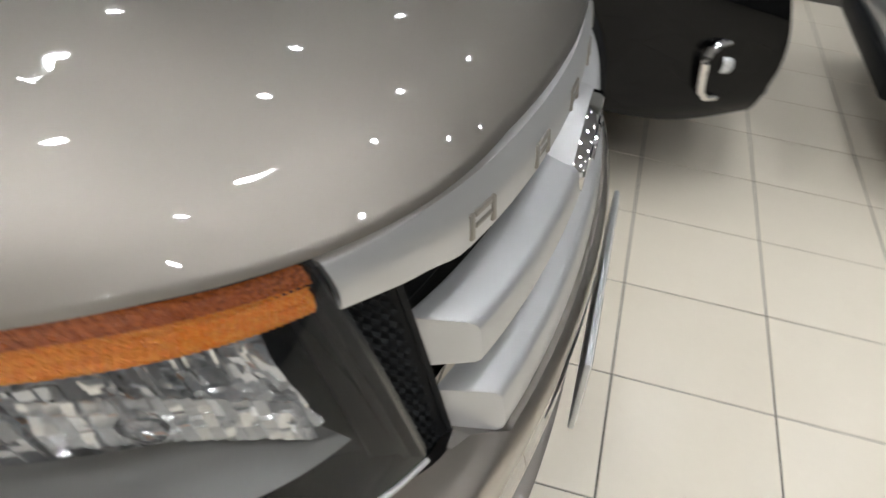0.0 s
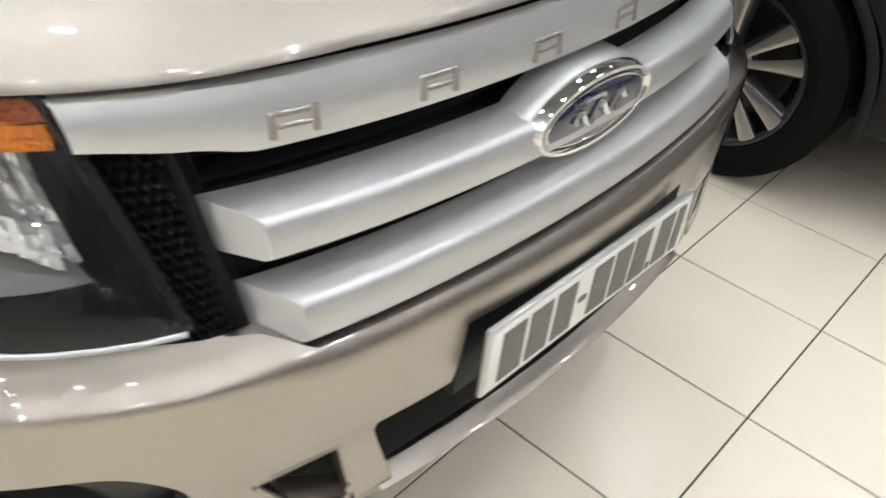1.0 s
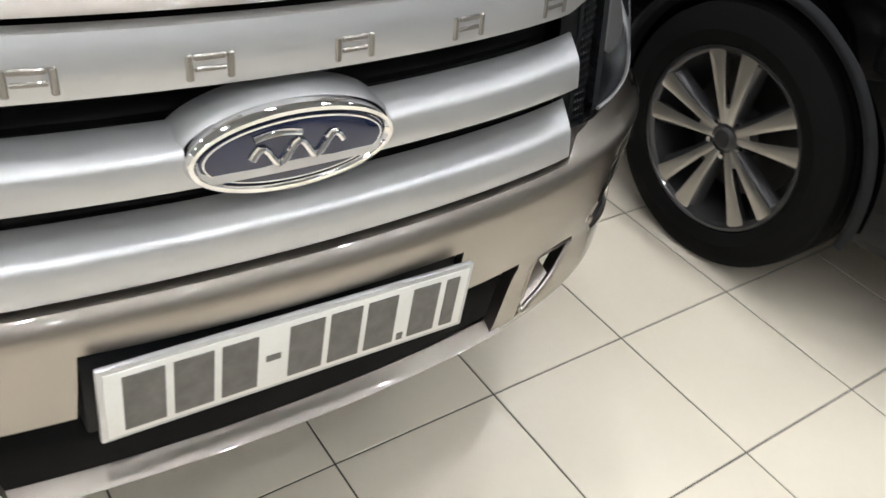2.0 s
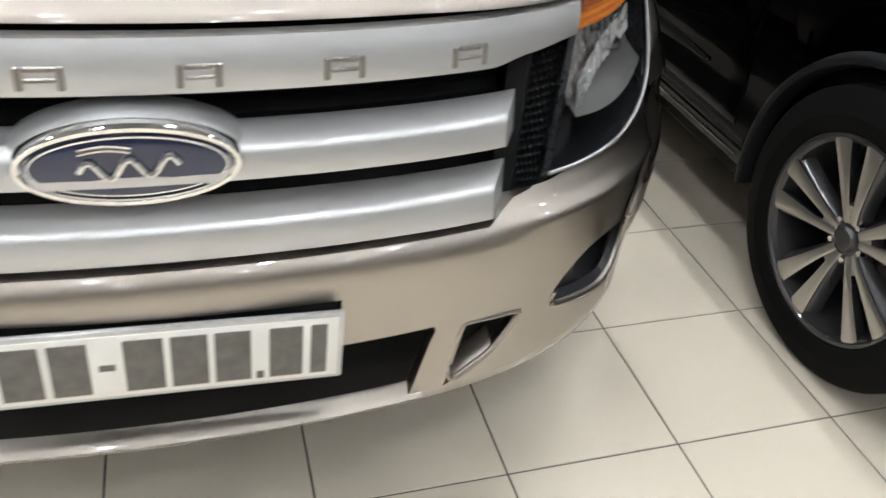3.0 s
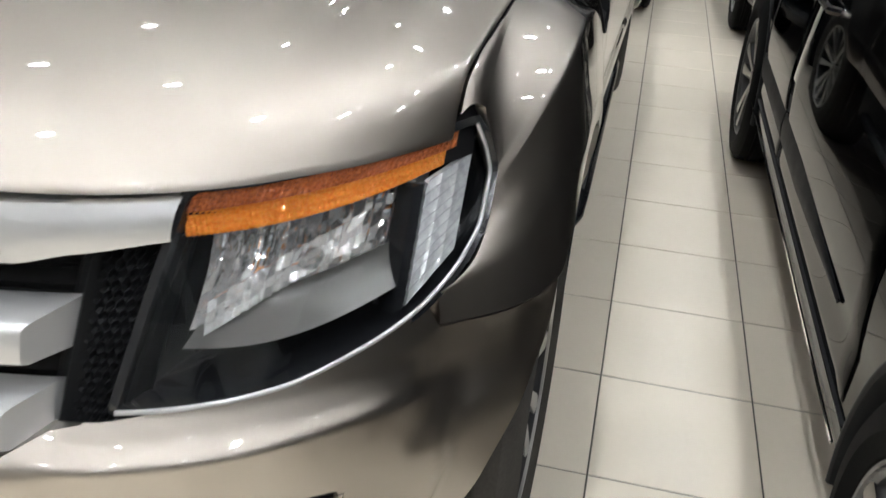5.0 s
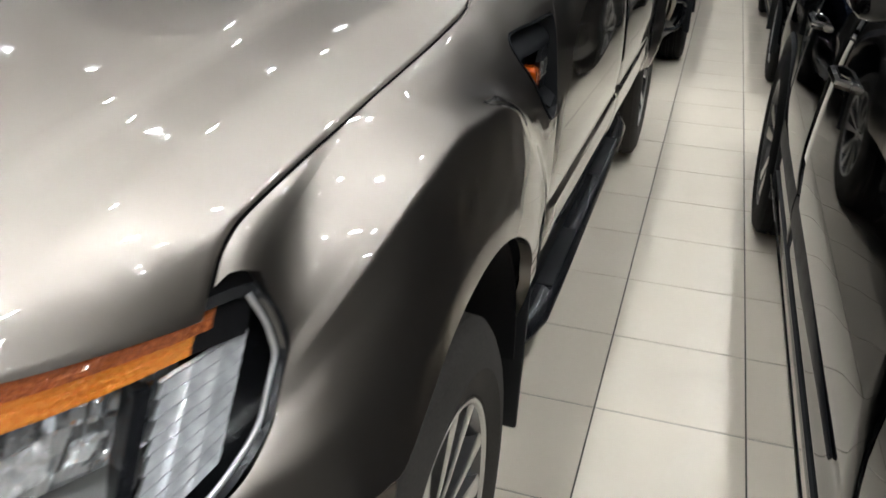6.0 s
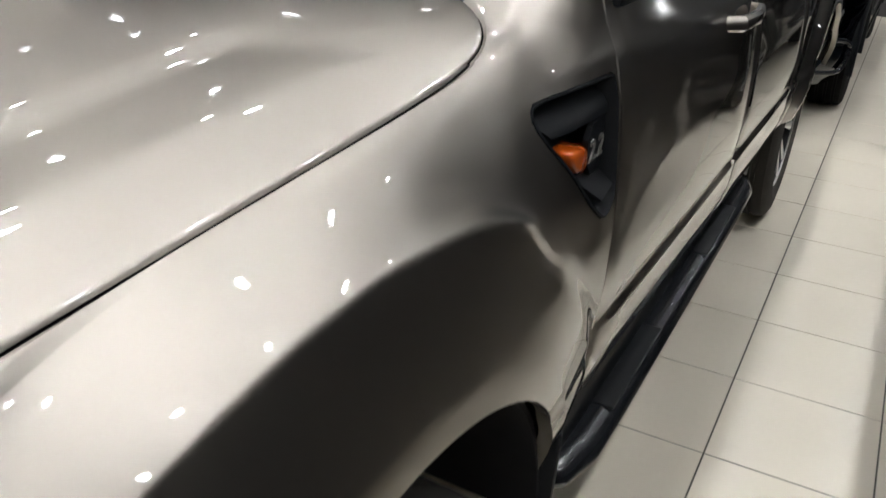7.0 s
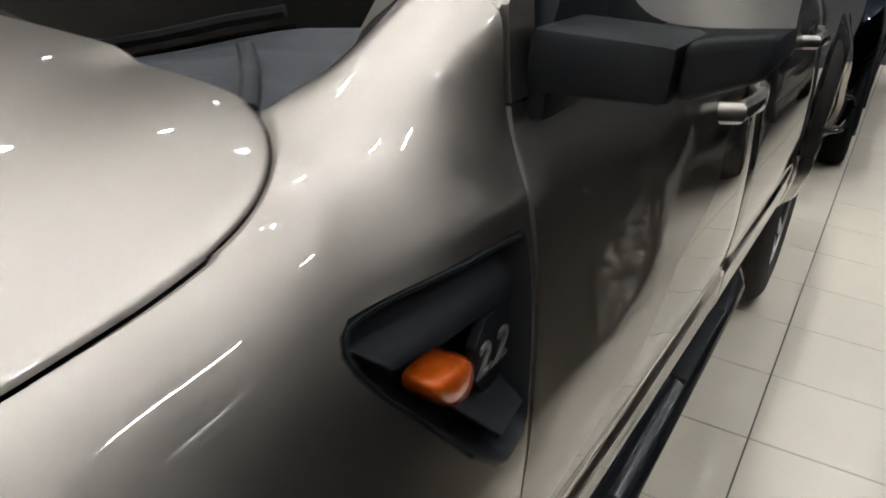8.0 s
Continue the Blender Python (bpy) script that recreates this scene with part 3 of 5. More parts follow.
part("cabin_floor", box(-0.80, 0.80, 1.42, 3.36, 0.55, 0.80, 0.02), VOID, truck)
part("bulkhead", box(-0.72, 0.72, 1.40, 1.46, 0.50, 1.10, 0.01), VOID, truck)


# windscreen, pillars, cowl and wipers
def screen_base(x):
    return hood_rear(min(0.66, abs(x))) - 0.004 + 0.13 * step(0.40, 0.70, abs(x))


def screen_point(u, v):
    x = (2 * u - 1) * lerp(0.700, 0.60, v)
    y0 = screen_base((2 * u - 1) * 0.70)
    z0 = 1.190 + 0.80 * (y0 - 1.46)
    return Vector((x, lerp(y0, 2.17, v), lerp(z0, 1.775, v) + 0.02 * math.sin(math.pi * v)))


def cowl_point(u, v):
    x = (2 * u - 1) * 0.712
    back = screen_point(u, 0.015)
    front = Vector((x, hood_rear(min(0.70, abs(x))) - 0.03, hood_point(0.5 + x / 1.571, 0.985).z - 0.022))
    return front.lerp(Vector((x, back.y, back.z + 0.002)), v) + Vector((0, 0, 0.002 * math.sin(v * 22)))


part("windscreen", shell(grid(screen_point, 40, 12), 0.005), WINDOW, truck)
part("cowl", shell(grid(cowl_point, 60, 14), 0.006), GREY_PLASTIC, truck, "grey plastic cowl under the windscreen")
for s in (1, -1):
    def pillar(u, v):
        fx, fz = shoulder(1.507)
        foot = Vector((fx(v / 3), 1.5085, fz(v / 3)))
        head = Vector((0.60 + 0.065 * v, 2.20 + 0.05 * v, 1.772 - 0.03 * v * v))
        return foot.lerp(head, u)

    def door_frame(u, v):
        z = lerp(1.219, 1.292, min(1, u * 3))
        front = Vector((side_x(z), 1.513, z)).lerp(Vector((0.665, 2.253, 1.738)), max(0, (u - 1 / 3) * 1.5))
        return front + Vector((0.001, 0.05 * v, -0.02 * v * max(0, (u - 1 / 3) * 1.5)))
    b = shell(grid(door_frame, 24, 3, flip=True), 0.014)
    part("door_frame", b if s > 0 else mirror(b), PAINT, truck)
    sail = prism([(1.566, 1.222), (1.74, 1.222), (1.70, 1.40), (1.60, 1.305)], lambda p: Vector((side_x(1.25) + 0.004, *p)), lambda p: Vector((0.80, *p)))
    part("mirror_base", sail if s > 0 else mirror(sail), PLASTIC, truck, "black triangle at the mirror's foot")
    b = grid(pillar, 16, 12, flip=True)
    part("windscreen_pillar", shell(b, 0.02) if s > 0 else mirror(shell(b, 0.02)), PAINT, truck)
# the arm at +x stands in for the dark shadow gap of the cowl
for sx, ends in ((1, ((0.684, 0.20), (0.622, 0.62))), (-1, ((-0.10, 0.15), (-0.20, 0.85)))):
    path = [cowl_point(0.5 + lerp(ends[0][0], ends[1][0], k / 6) / 1.424, lerp(ends[0][1], ends[1][1], k / 6)) + Vector((0, 0, 0.004 + 0.006 * k / 6)) for k in range(7)]
    wp = part("wiper", tube(path, 0.008, 10, flat=0.6), PLASTIC, truck, "black wiper arm on the cowl, also standing for its shaded gap")
    path = [screen_point(0.5 + lerp(ends[1][0], ends[1][0] - 0.52, k / 10) / 1.4, 0.03) + Vector((0, -0.012, 0.006)) for k in range(11)]
    part("wiper_blade", tube(path, 0.006, 6), RUBBER, wp)


# mirrors
def door_mirror(s):
    flip = (lambda b: b) if s > 0 else mirror
    arm_bm = box(0.838, 0.957, 1.540, 1.65, 1.222, 1.276, 0.010)
    for v in arm_bm.verts:
        v.co.z += (0.11 if v.co.z < 1.25 else 0.05) * max(0, v.co.x - 0.86)
    joined(box(0.836, 0.860, 1.545, 1.66, 1.198, 1.270, 0.008), arm_bm)
    arm = part("mirror_arm", flip(arm_bm), PLASTIC, truck, "black plastic mirror arm on the door")
    low = box(0.959, 1.022, 1.540, 1.655, 1.236, 1.285, 0.010, segments=3)
    for v in low.verts:
        v.co.z += (0.50 if v.co.z < 1.26 else 0.25) * max(0, v.co.x - 0.959)
    part("mirror_housing", flip(low), PLASTIC, arm)
    cap = grid(lambda u, v: Vector((lerp(0.900, 1.030, u), 1.62 - 0.115 * math.sin(math.pi * (0.24 + 0.66 * v)) ** 0.5 * (0.75 + 0.25 * math.sin(math.pi * (0.1 + 0.8 * u))),
               lerp(1.288 + 0.018 * u + 0.045 * (1 - u) ** 6, 1.46, v))), 18, 14)
    part("mirror_cap", flip(shell(cap, 0.01)), SILVER, arm, "silver mirror cap")
    part("mirror_glass", flip(box(0.91, 1.025, 1.625, 1.632, 1.33, 1.45, 0.003)), CHROME, arm)


door_mirror(1)
door_mirror(-1)


# ---- pickup truck: front ----
def top_low(x):
    x = abs(x)
    return 0.961 + 0.010 * step(0.43, 0.485, x) + 0.011 * step(0.47, 0.575, x)


def grille_frame(u, v):
    x = (2 * u - 1) * (0.566 + 0.006 * v)
    z = lerp(top_low(x), 1.0275, v)
    y = nose(x, z) - 0.006 * math.sin(math.pi * v) + 0.012 * (1 - step(0, 0.06, v)) + 0.010 * step(0.94, 1, v)
    return Vector((x, y, z))


frame_bar = part("grille_frame", shell(grid(grille_frame, edged(70, 0.004), [0, 0.02, 0.06] + [0.1 + 0.8 * i / 10 for i in range(11)] + [0.94, 0.98, 1]), 0.03), SILVER, truck, "satin silver upper grille bar", angle=45)
for x in (-0.3975, -0.239, -0.0795, 0.0795, 0.239, 0.3975):      # six raised marks, plain hollow shapes
    bm = bmesh.new()
    for dx0, dx1, dz0, dz1 in ((-0.024, -0.017, -0.013, 0.013), (0.017, 0.024, -0.013, 0.013), (-0.016, 0.016, 0.007, 0.013), (-0.016, 0.016, -0.004, 0.001)):
        zz, yy = 0.985, nose(x, 0.985)
        slope = (nose(x + 0.02, zz) - nose(x - 0.02, zz)) / 0.04
        b = box(x + dx0, x + dx1, -0.0075, 0.004, zz + dz0, zz + dz1, 0.0015, segments=1)
        for v in b.verts:
            v.co.y += yy + slope * (v.co.x - x) + (v.co.z - zz) * 0.14
        joined(b, bm)
    part("raised_mark", bm, LETTER, frame_bar, "grey raised mark")


def grille_bar(zt, zb, xe, name_label, out=0.0):
    sec = [(0.048, zt + 0.013), (0.044, zt + 0.013), (0.022, zt + 0.0075), (0.007, zt + 0.0035), (0.003, zt + 0.0015), (0.0005, zt - 0.0015), (-0.0005, zt - 0.005), (0.0, zb + 0.006), (0.002, zb + 0.002),
           (0.006, zb), (0.060, zb + 0.002)]

    def fn(u, v):
        dy, z = sec[round(u * len(sec)) % len(sec)]
        x = (2 * v - 1) * (xe + 0.68 * max(0, dy))
        return Vector((x, nose(x, z) + dy - out, z))
    bm = grid(fn, [i / len(sec) for i in range(len(sec))], edged(60, 0.003), loop=True)
    bm.verts.ensure_lookup_table()
    n = len(edged(60, 0.003))
    ends = [[bm.verts[i * n] for i in range(len(sec))], [bm.verts[i * n + n - 1] for i in range(len(sec))]]
    for e in ends:
        bm.faces.new(e)
    bmesh.ops.recalc_face_normals(bm, faces=bm.faces[:])
    return part("grille_bar", bm, SILVER, truck, name_label, angle=40)


grille_bar(0.908, 0.870, 0.449, "satin silver upper cross bar of the grille", 0.017)
grille_bar(0.822, 0.781, 0.433, "satin silver lower cross bar of the grille", 0.020)
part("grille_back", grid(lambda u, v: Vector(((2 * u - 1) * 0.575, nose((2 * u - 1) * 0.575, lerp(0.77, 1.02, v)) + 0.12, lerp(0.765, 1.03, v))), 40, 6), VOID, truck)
part("grille_backing", shell(grid(lambda u, v: Vector(((2 * u - 1) * 0.47, nose((2 * u - 1) * 0.47, lerp(0.77, 1.0, v)) + 0.078 + 0.004 * math.sin(v * 60), lerp(0.77, 1.0, v))), 30, 60), 0.004), PLASTIC, truck)


# honeycomb panels beside the bars
def comb(side):
    bm = bmesh.new()

    def place(a, b, d):
        z = lerp(0.790, 0.968, b)
        xl, xr = 0.474 + 0.150 * (z - 0.80), 0.520 + 0.235 * (z - 0.787)
        z += (a - 0.5) * -0.006 + 0.012 * a * b
        x = lerp(xl, xr, a)
        return Vector((x, nose(x, z) + 0.022 + d, z))
    for i in range(6):
        for j in range(17):
            ca, cb = (i + 0.5 + 0.5 * (j % 2)) / 6.4, (j + 0.6) / 17.4
            ra, rb = 0.088, 0.042
            outer, inner, deep = [], [], []
            for k in range(6):
                a = k * math.tau / 6 + math.pi / 6
                for lst, f, d in ((outer, 1.0, 0.0), (inner, 0.74, 0.002), (deep, 0.66, 0.014)):
                    lst.append(bm.verts.new(place(min(1, max(0, ca + ra * f * math.cos(a))), min(1, max(0, cb + rb * f * math.sin(a))), d)))
            for k in range(6):
                q = (k + 1) % 6
                bm.faces.new((outer[k], outer[q], inner[q], inner[k]))
                bm.faces.new((inner[k], inner[q], deep[q], deep[k]))
            bm.faces.new(deep)
    bmesh.ops.recalc_face_normals(bm, faces=bm.faces[:])
    frame = grid(lambda u, v: place(u * 1.16 - 0.08, v * 1.06 - 0.03, 0.016), 8, 20)
    joined(shell(frame, 0.012), bm)
    for a0, a1 in ((-0.12, 0.0), (1.0, 1.16)):
        rim = grid(lambda u, v: place(lerp(a0, a1, u), v * 1.07 - 0.035, -0.010 + 0.004 * abs(2 * u - 1)), 4, 24)
        joined(shell(rim, 0.03), bm)
    rim = grid(lambda u, v: place(u * 1.2 - 0.1, lerp(-0.045, 0.0, v), -0.006), 8, 3)
    joined(shell(rim, 0.03), bm)
    return bm if side > 0 else mirror(bm)


for s in (1, -1):
    tagged(part("honeycomb_panel", comb(s), PLASTIC, truck, "black honeycomb plastic panel"), kind="stuff")

# oval badge, a plain wavy mark on blue


def oval(a, b, y, n=64):
    return [Vector((a * math.cos(i / n * math.tau), y, 0.896 + b * math.sin(i / n * math.tau))) for i in range(n)]


def rings(stack, cap=True):
    bm = bmesh.new()
    rows = [[bm.verts.new(p) for p in oval(*s)] for s in stack]
    for a, b in zip(rows, rows[1:]):
        for i in range(64):
            bm.faces.new((a[i], a[(i + 1) % 64], b[(i + 1) % 64], b[i]))
    if cap:
        bm.faces.new(rows[-1])
    bmesh.ops.recalc_face_normals(bm, faces=bm.faces[:])
    return bm


by = nose(0, 0.90) - 0.004
badge = part("badge", rings([(0.129, 0.0575, by + 0.045), (0.127, 0.0555, by + 0.010), (0.1225, 0.052, by + 0.0)]), SILVER, truck, "oval badge with a chrome ring on the grille")
part("ring", rings([(0.122, 0.0515, by + 0.001), (0.121, 0.0505, by - 0.011), (0.117, 0.047, by - 0.0165), (0.112, 0.0425, by - 0.0165), (0.107, 0.039, by - 0.011)]), CHROME, badge, "chrome ring")
part("face", rings([(0.1065, 0.0385, by - 0.010), (0.1062, 0.0382, by - 0.0135), (0.100, 0.0340, by - 0.0150), (0.06, 0.02, by - 0.0165)]), BLUE, badge, "dark blue oval face")
part("inner_line", rings([(0.1035, 0.0365, by - 0.0138), (0.1028, 0.0359, by - 0.0152), (0.1012, 0.0346, by - 0.0152), (0.1005, 0.0340, by - 0.0142)], cap=False), CHROME, badge)
mark = bmesh.new()
tube([(-0.052 + 0.104 * i / 24, by - 0.018, 0.897 + 0.011 * math.sin(i / 24 * math.pi * 5) + 0.006 * (i / 24 - 0.5)) for i in range(25)], 0.0042, 8, mark)
tube([(-0.05 + 0.052 * i / 10, by - 0.018, 0.917 + 0.004 * math.sin(i / 10 * 3)) for i in range(11)], 0.0036, 8, mark)
part("wavy_mark", mark, CHROME, badge, "plain chrome wavy mark")

# bumper
bump_profile = curve([0.465, 0.485, 0.52, 0.60, 0.66, 0.70, 0.74, 0.766, 0.774, 0.779, 0.784, 0.790, 0.797, 0.806, 0.815], [0.045, 0.018, 0.006, 0.008, 0.002, -0.001, -0.003, -0.003, -0.001, 0.005, 0.013, 0.021, 0.028, 0.036, 0.042])
mid_profile = curve([0.465, 0.485, 0.52, 0.60, 0.65, 0.68, 0.70, 0.72, 0.734, 0.746, 0.758, 0.767, 0.776, 0.790, 0.815], [0.045, 0.018, 0.006, 0.008, 0.001, -0.002, -0.003, -0.0035, -0.0035, -0.003, -0.0005, 0.004, 0.012, 0.030, 0.060])
panel_end = curve([0.46, 0.512, 0.558, 0.60, 0.626, 0.694, 0.737, 0.767], [0.73, 0.768, 0.811, 0.824, 0.829, 0.831, 0.818, 0.785])
ridge_drop = curve([0.68, 0.75, 0.782, 0.815, 0.84], [0.0, 0.004, 0.012, 0.032, 0.07])      # the ridge sinks towards the corner
def bumper_end(z):
    """How far the bumper goes round, up to the wheel arch."""
    return min(0.915, inverse_plan(WHEEL_Y - math.sqrt(max(0.0, ARCH_R ** 2 - (min(z, 0.81) - WHEEL_Z) ** 2))))


bumper_top = curve([0.0, 0.505, 0.57, 0.68, 0.73, 0.763, 0.788, 0.795, 0.807, 0.83, 0.87, 0.915], [0.806, 0.806, 0.813, 0.819, 0.832, 0.843, 0.855, 0.852, 0.824, 0.820, 0.814, 0.809])


bumper_wing = curve([0.790, 0.8065, 0.826, 0.860, 0.893, 0.911, 0.923, 0.930], [0.352, 0.378, 0.4025, 0.439, 0.4856, 0.5225, 0.5595, 0.578])


def bumper_point(u, v):
    w = (2 * u - 1)
    x0 = 0.915 * math.sin(w * math.pi / 2 * 0.92) / math.sin(math.pi / 2 * 0.92)
    z = lerp(0.465, bumper_top(abs(x0)), v)
    x = x0 * bumper_end(z) / 0.915
    xa = abs(x)
    face = lerp(mid_profile(z), bump_profile(z + ridge_drop(xa)), step(0.40, 0.54, xa))      # the ridge fades towards the grille
    y = plan_y(xa) + face * (1 - step(0.80, 0.88, xa))
    y += 0.014 * step(-0.002, 0.005, xa - panel_end(z)) * (1 - step(0.768, 0.788, z))      # raised middle panel
    y = lerp(y, nose(x, z), step(0.800, 0.822, z))
    if xa > 0.79:      # flush with the fender
        wide = xa + 0.013 * step(0.80, 0.905, xa)
        k = step(0.66, 0.80, z) * step(0.79, 0.812, xa)
        low = lerp(xa, soft_min(side_x(max(z, 0.66)) + foot(max(z, 0.66)), xa), step(0.80, 0.86, xa)) + flare(y, z) * step(0.82, 0.90, xa)
        y, xa = lerp(y, bumper_wing(wide), k), lerp(low, wide, k)
    xa -= 0.020 * step(0.58, 0.46, z) * step(0.74, 0.86, xa)
    return Vector((math.copysign(xa, x), y, z))


bumper = shell(grid(bumper_point, 190, [i / 116 for i in range(117)]), 0.022)


def rounded(pts, times=2):
    """Cuts the corners of a closed outline."""
    for _ in range(times):
        pts = [(lerp(p[0], q[0], f), lerp(p[1], q[1], f)) for p, q in zip(pts, pts[1:] + pts[:1]) for f in (0.25, 0.75)]
    return pts


def through_cut(points):
    return prism(points, lambda p: Vector((p[0], -0.2, p[1])), lambda p: Vector((p[0], 0.6, p[1])))


FOG = [(0.556, 0.598), (0.564, 0.640), (0.590, 0.668), (0.622, 0.688), (0.660, 0.690), (0.728, 0.680), (0.735, 0.668), (0.729, 0.620), (0.712, 0.588), (0.688, 0.570), (0.640, 0.578), (0.590, 0.590)]
MID = [(-0.332, 0.510), (0.332, 0.510), (0.364, 0.622), (0.361, 0.633), (-0.361, 0.633), (-0.364, 0.622)]
SIDE = [(0.386, 0.512), (0.430, 0.535), (0.462, 0.553), (0.502, 0.608), (0.498, 0.617), (0.412, 0.624), (0.405, 0.620)]
TOP = [(-0.500, 0.840), (-0.500, 0.804), (-0.470, 0.798), (-0.428, 0.7755), (0.428, 0.7755), (0.470, 0.798), (0.500, 0.804), (0.500, 0.840)]
FOG = rounded(FOG)
flipped = lambda pts: [(-x, z) for x, z in pts][::-1]
HOLDER = [(-0.258, 0.60), (0.228, 0.60), (0.228, 0.714), (-0.248, 0.727)]
bumper = carve(bumper, [through_cut(p) for p in (FOG, flipped(FOG), MID, SIDE, flipped(SIDE), TOP, HOLDER)])
bump = part("front_bumper", bumper, PAINT, truck, "champagne painted front bumper", angle=35)
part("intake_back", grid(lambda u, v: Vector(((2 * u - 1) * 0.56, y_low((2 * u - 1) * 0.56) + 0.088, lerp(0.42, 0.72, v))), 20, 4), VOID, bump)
part("plate_holder", box(-0.247, 0.227, 0.034, 0.09, 0.60, 0.713, 0.004), PLASTIC, bump, "black plate holder")
for s in (1, -1):
    def cup(u, v):
        a, r = u * math.tau, v
        x, z = 0.662 + 0.115 * r * math.cos(a), 0.624 + 0.085 * r * math.sin(a)
        dish = 0.060 * (1 - step(0.34, 0.56, math.hypot((x - 0.676) / 0.105, (z - 0.620) / 0.080)))
        return Vector((x, y_low(x) + 0.030 + dish + 0.05 * max(0.0, 0.64 - x), z))
    b = grid(cup, [i / 40 for i in range(40)], [0.002] + [i / 20 for i in range(1, 21)], loop=True)
    part("fog_lamp_recess", b if s > 0 else mirror(b), FOG_PLASTIC, bump, "black blanked fog lamp recess")
lower = shell(grid(lambda u, v: Vector(((2 * u - 1) * 0.352, y_low((2 * u - 1) * 0.352) + 0.001 + 0.026 * v, 0.508 + 0.012 * v ** 0.8)), 24, 8), 0.01)
part("intake_sill", lower, PAINT, bump, "painted sloping sill of the intake")
for s in (1, -1):
    b = shell(grid(lambda u, v: Vector((lerp(0.387, 0.462, u), y_low(lerp(0.387, 0.462, u)) + 0.010 + 0.034 * v, lerp(0.510, 0.556, u) + 0.016 * v ** 0.8)), 12, 8), 0.006)
    part("intake_sill", b if s > 0 else mirror(b), PAINT, bump, "painted sloping sill of the intake")
    edge_line = rounded(SIDE)
    b = tube([(x, y_low(x) + bump_profile(z) + 0.002, z) for x, z in edge_line + edge_line[:2]], 0.0048, 8)
    part("intake_lip", b if s > 0 else mirror(b), PAINT, bump, "rounded painted lip of the side intake")
    rim = FOG[22:] + FOG[:2]      # from the outer end along the foot
    last = len(rim) - 1
    b = tube([(x, y_low(x) + bump_profile(z) + 0.003, z) for x, z in rim], 0.0065, 8)
    part("fog_lamp_lip", b if s > 0 else mirror(b), PAINT, bump, "rounded painted lip under the fog lamp recess")

    def bevel(u, v):
        i = min(last - 1, int(u * last))
        x, z = lerp(rim[i][0], rim[i + 1][0], u * last - i), lerp(rim[i][1], rim[i + 1][1], u * last - i)
        x, z = lerp(x, 0.655, 0.12 * v * math.sin(math.pi * (0.1 + 0.9 * u)) ** 0.5), lerp(z, 0.640, 0.16 * v)
        return Vector((x, y_low(x) + 0.010 + 0.020 * v, z))
    b = shell(grid(bevel, 72, 8), 0.004)
    part("fog_lamp_bezel", b if s > 0 else mirror(b), FOG_PLASTIC, bump)

# number plate
plate = part("number_plate", box(-0.2405, 0.2265, -0.002, 0.006, 0.6215, 0.7265, 0.0025), PLATE_RIM, truck, "white number plate with dark bars")
part("plate_sheet", box(-0.234, 0.220, -0.0036, -0.001, 0.628, 0.720, 0.001), PLATE, plate)
for x0, x1, z0, z1 in ((-0.216, -0.172, 0.635, 0.712), (-0.163, -0.119, 0.635, 0.712), (-0.110, -0.068, 0.635, 0.712), (-0.058, -0.040, 0.669, 0.678), (-0.030, 0.014, 0.635, 0.712),
                       (0.022, 0.064, 0.635, 0.712), (0.072, 0.114, 0.635, 0.712), (0.120, 0.129, 0.635, 0.646), (0.136, 0.176, 0.635, 0.712), (0.186, 0.206, 0.635, 0.712)):
    part("bar", box(x0, x1, -0.0050, -0.003, z0, z1, 0.0006, segments=1), PLATE_BAR, plate)
for v in plate, *plate.children:      # hangs a little askew
    v.data.transform(Matrix.Translation((-0.007, 0, 0.667)) @ Matrix.Rotation(radians(1.2), 4, "Y") @ Matrix.Translation((0.007, 0, -0.674)))


# headlamps


def lamp_xz(u, v):
    z = 0.8155 + 0.224 * v ** 1.35
    xl = 0.529 + 0.046 * (z - 0.815) / 0.207
    x = lerp(xl, lamp_right(z), u)
    return x, z - 0.010 * v ** 3 * min(1, max(0, (0.806 - x) / 0.185))


def lamp_part(name, bm, material, parent, side, label="", angle=32):
    return part(name, bm if side > 0 else mirror(bm), material, parent, label, angle)


def region(x0, x1, z0, z1, depth, nu, nv, ripple=None, slant=0.0):
    """A sheet inside the lamp, set back from the lens."""
    def fn(u, v):
        z = lerp(z0(u) if callable(z0) else z0, z1(u) if callable(z1) else z1, v)
        x = lerp(x0, x1, u) + slant * (v - 0.5)
        return Vector((x, nose(x, z) + depth + (ripple(u, v) if ripple else 0), z))
    return grid(fn, nu, nv)


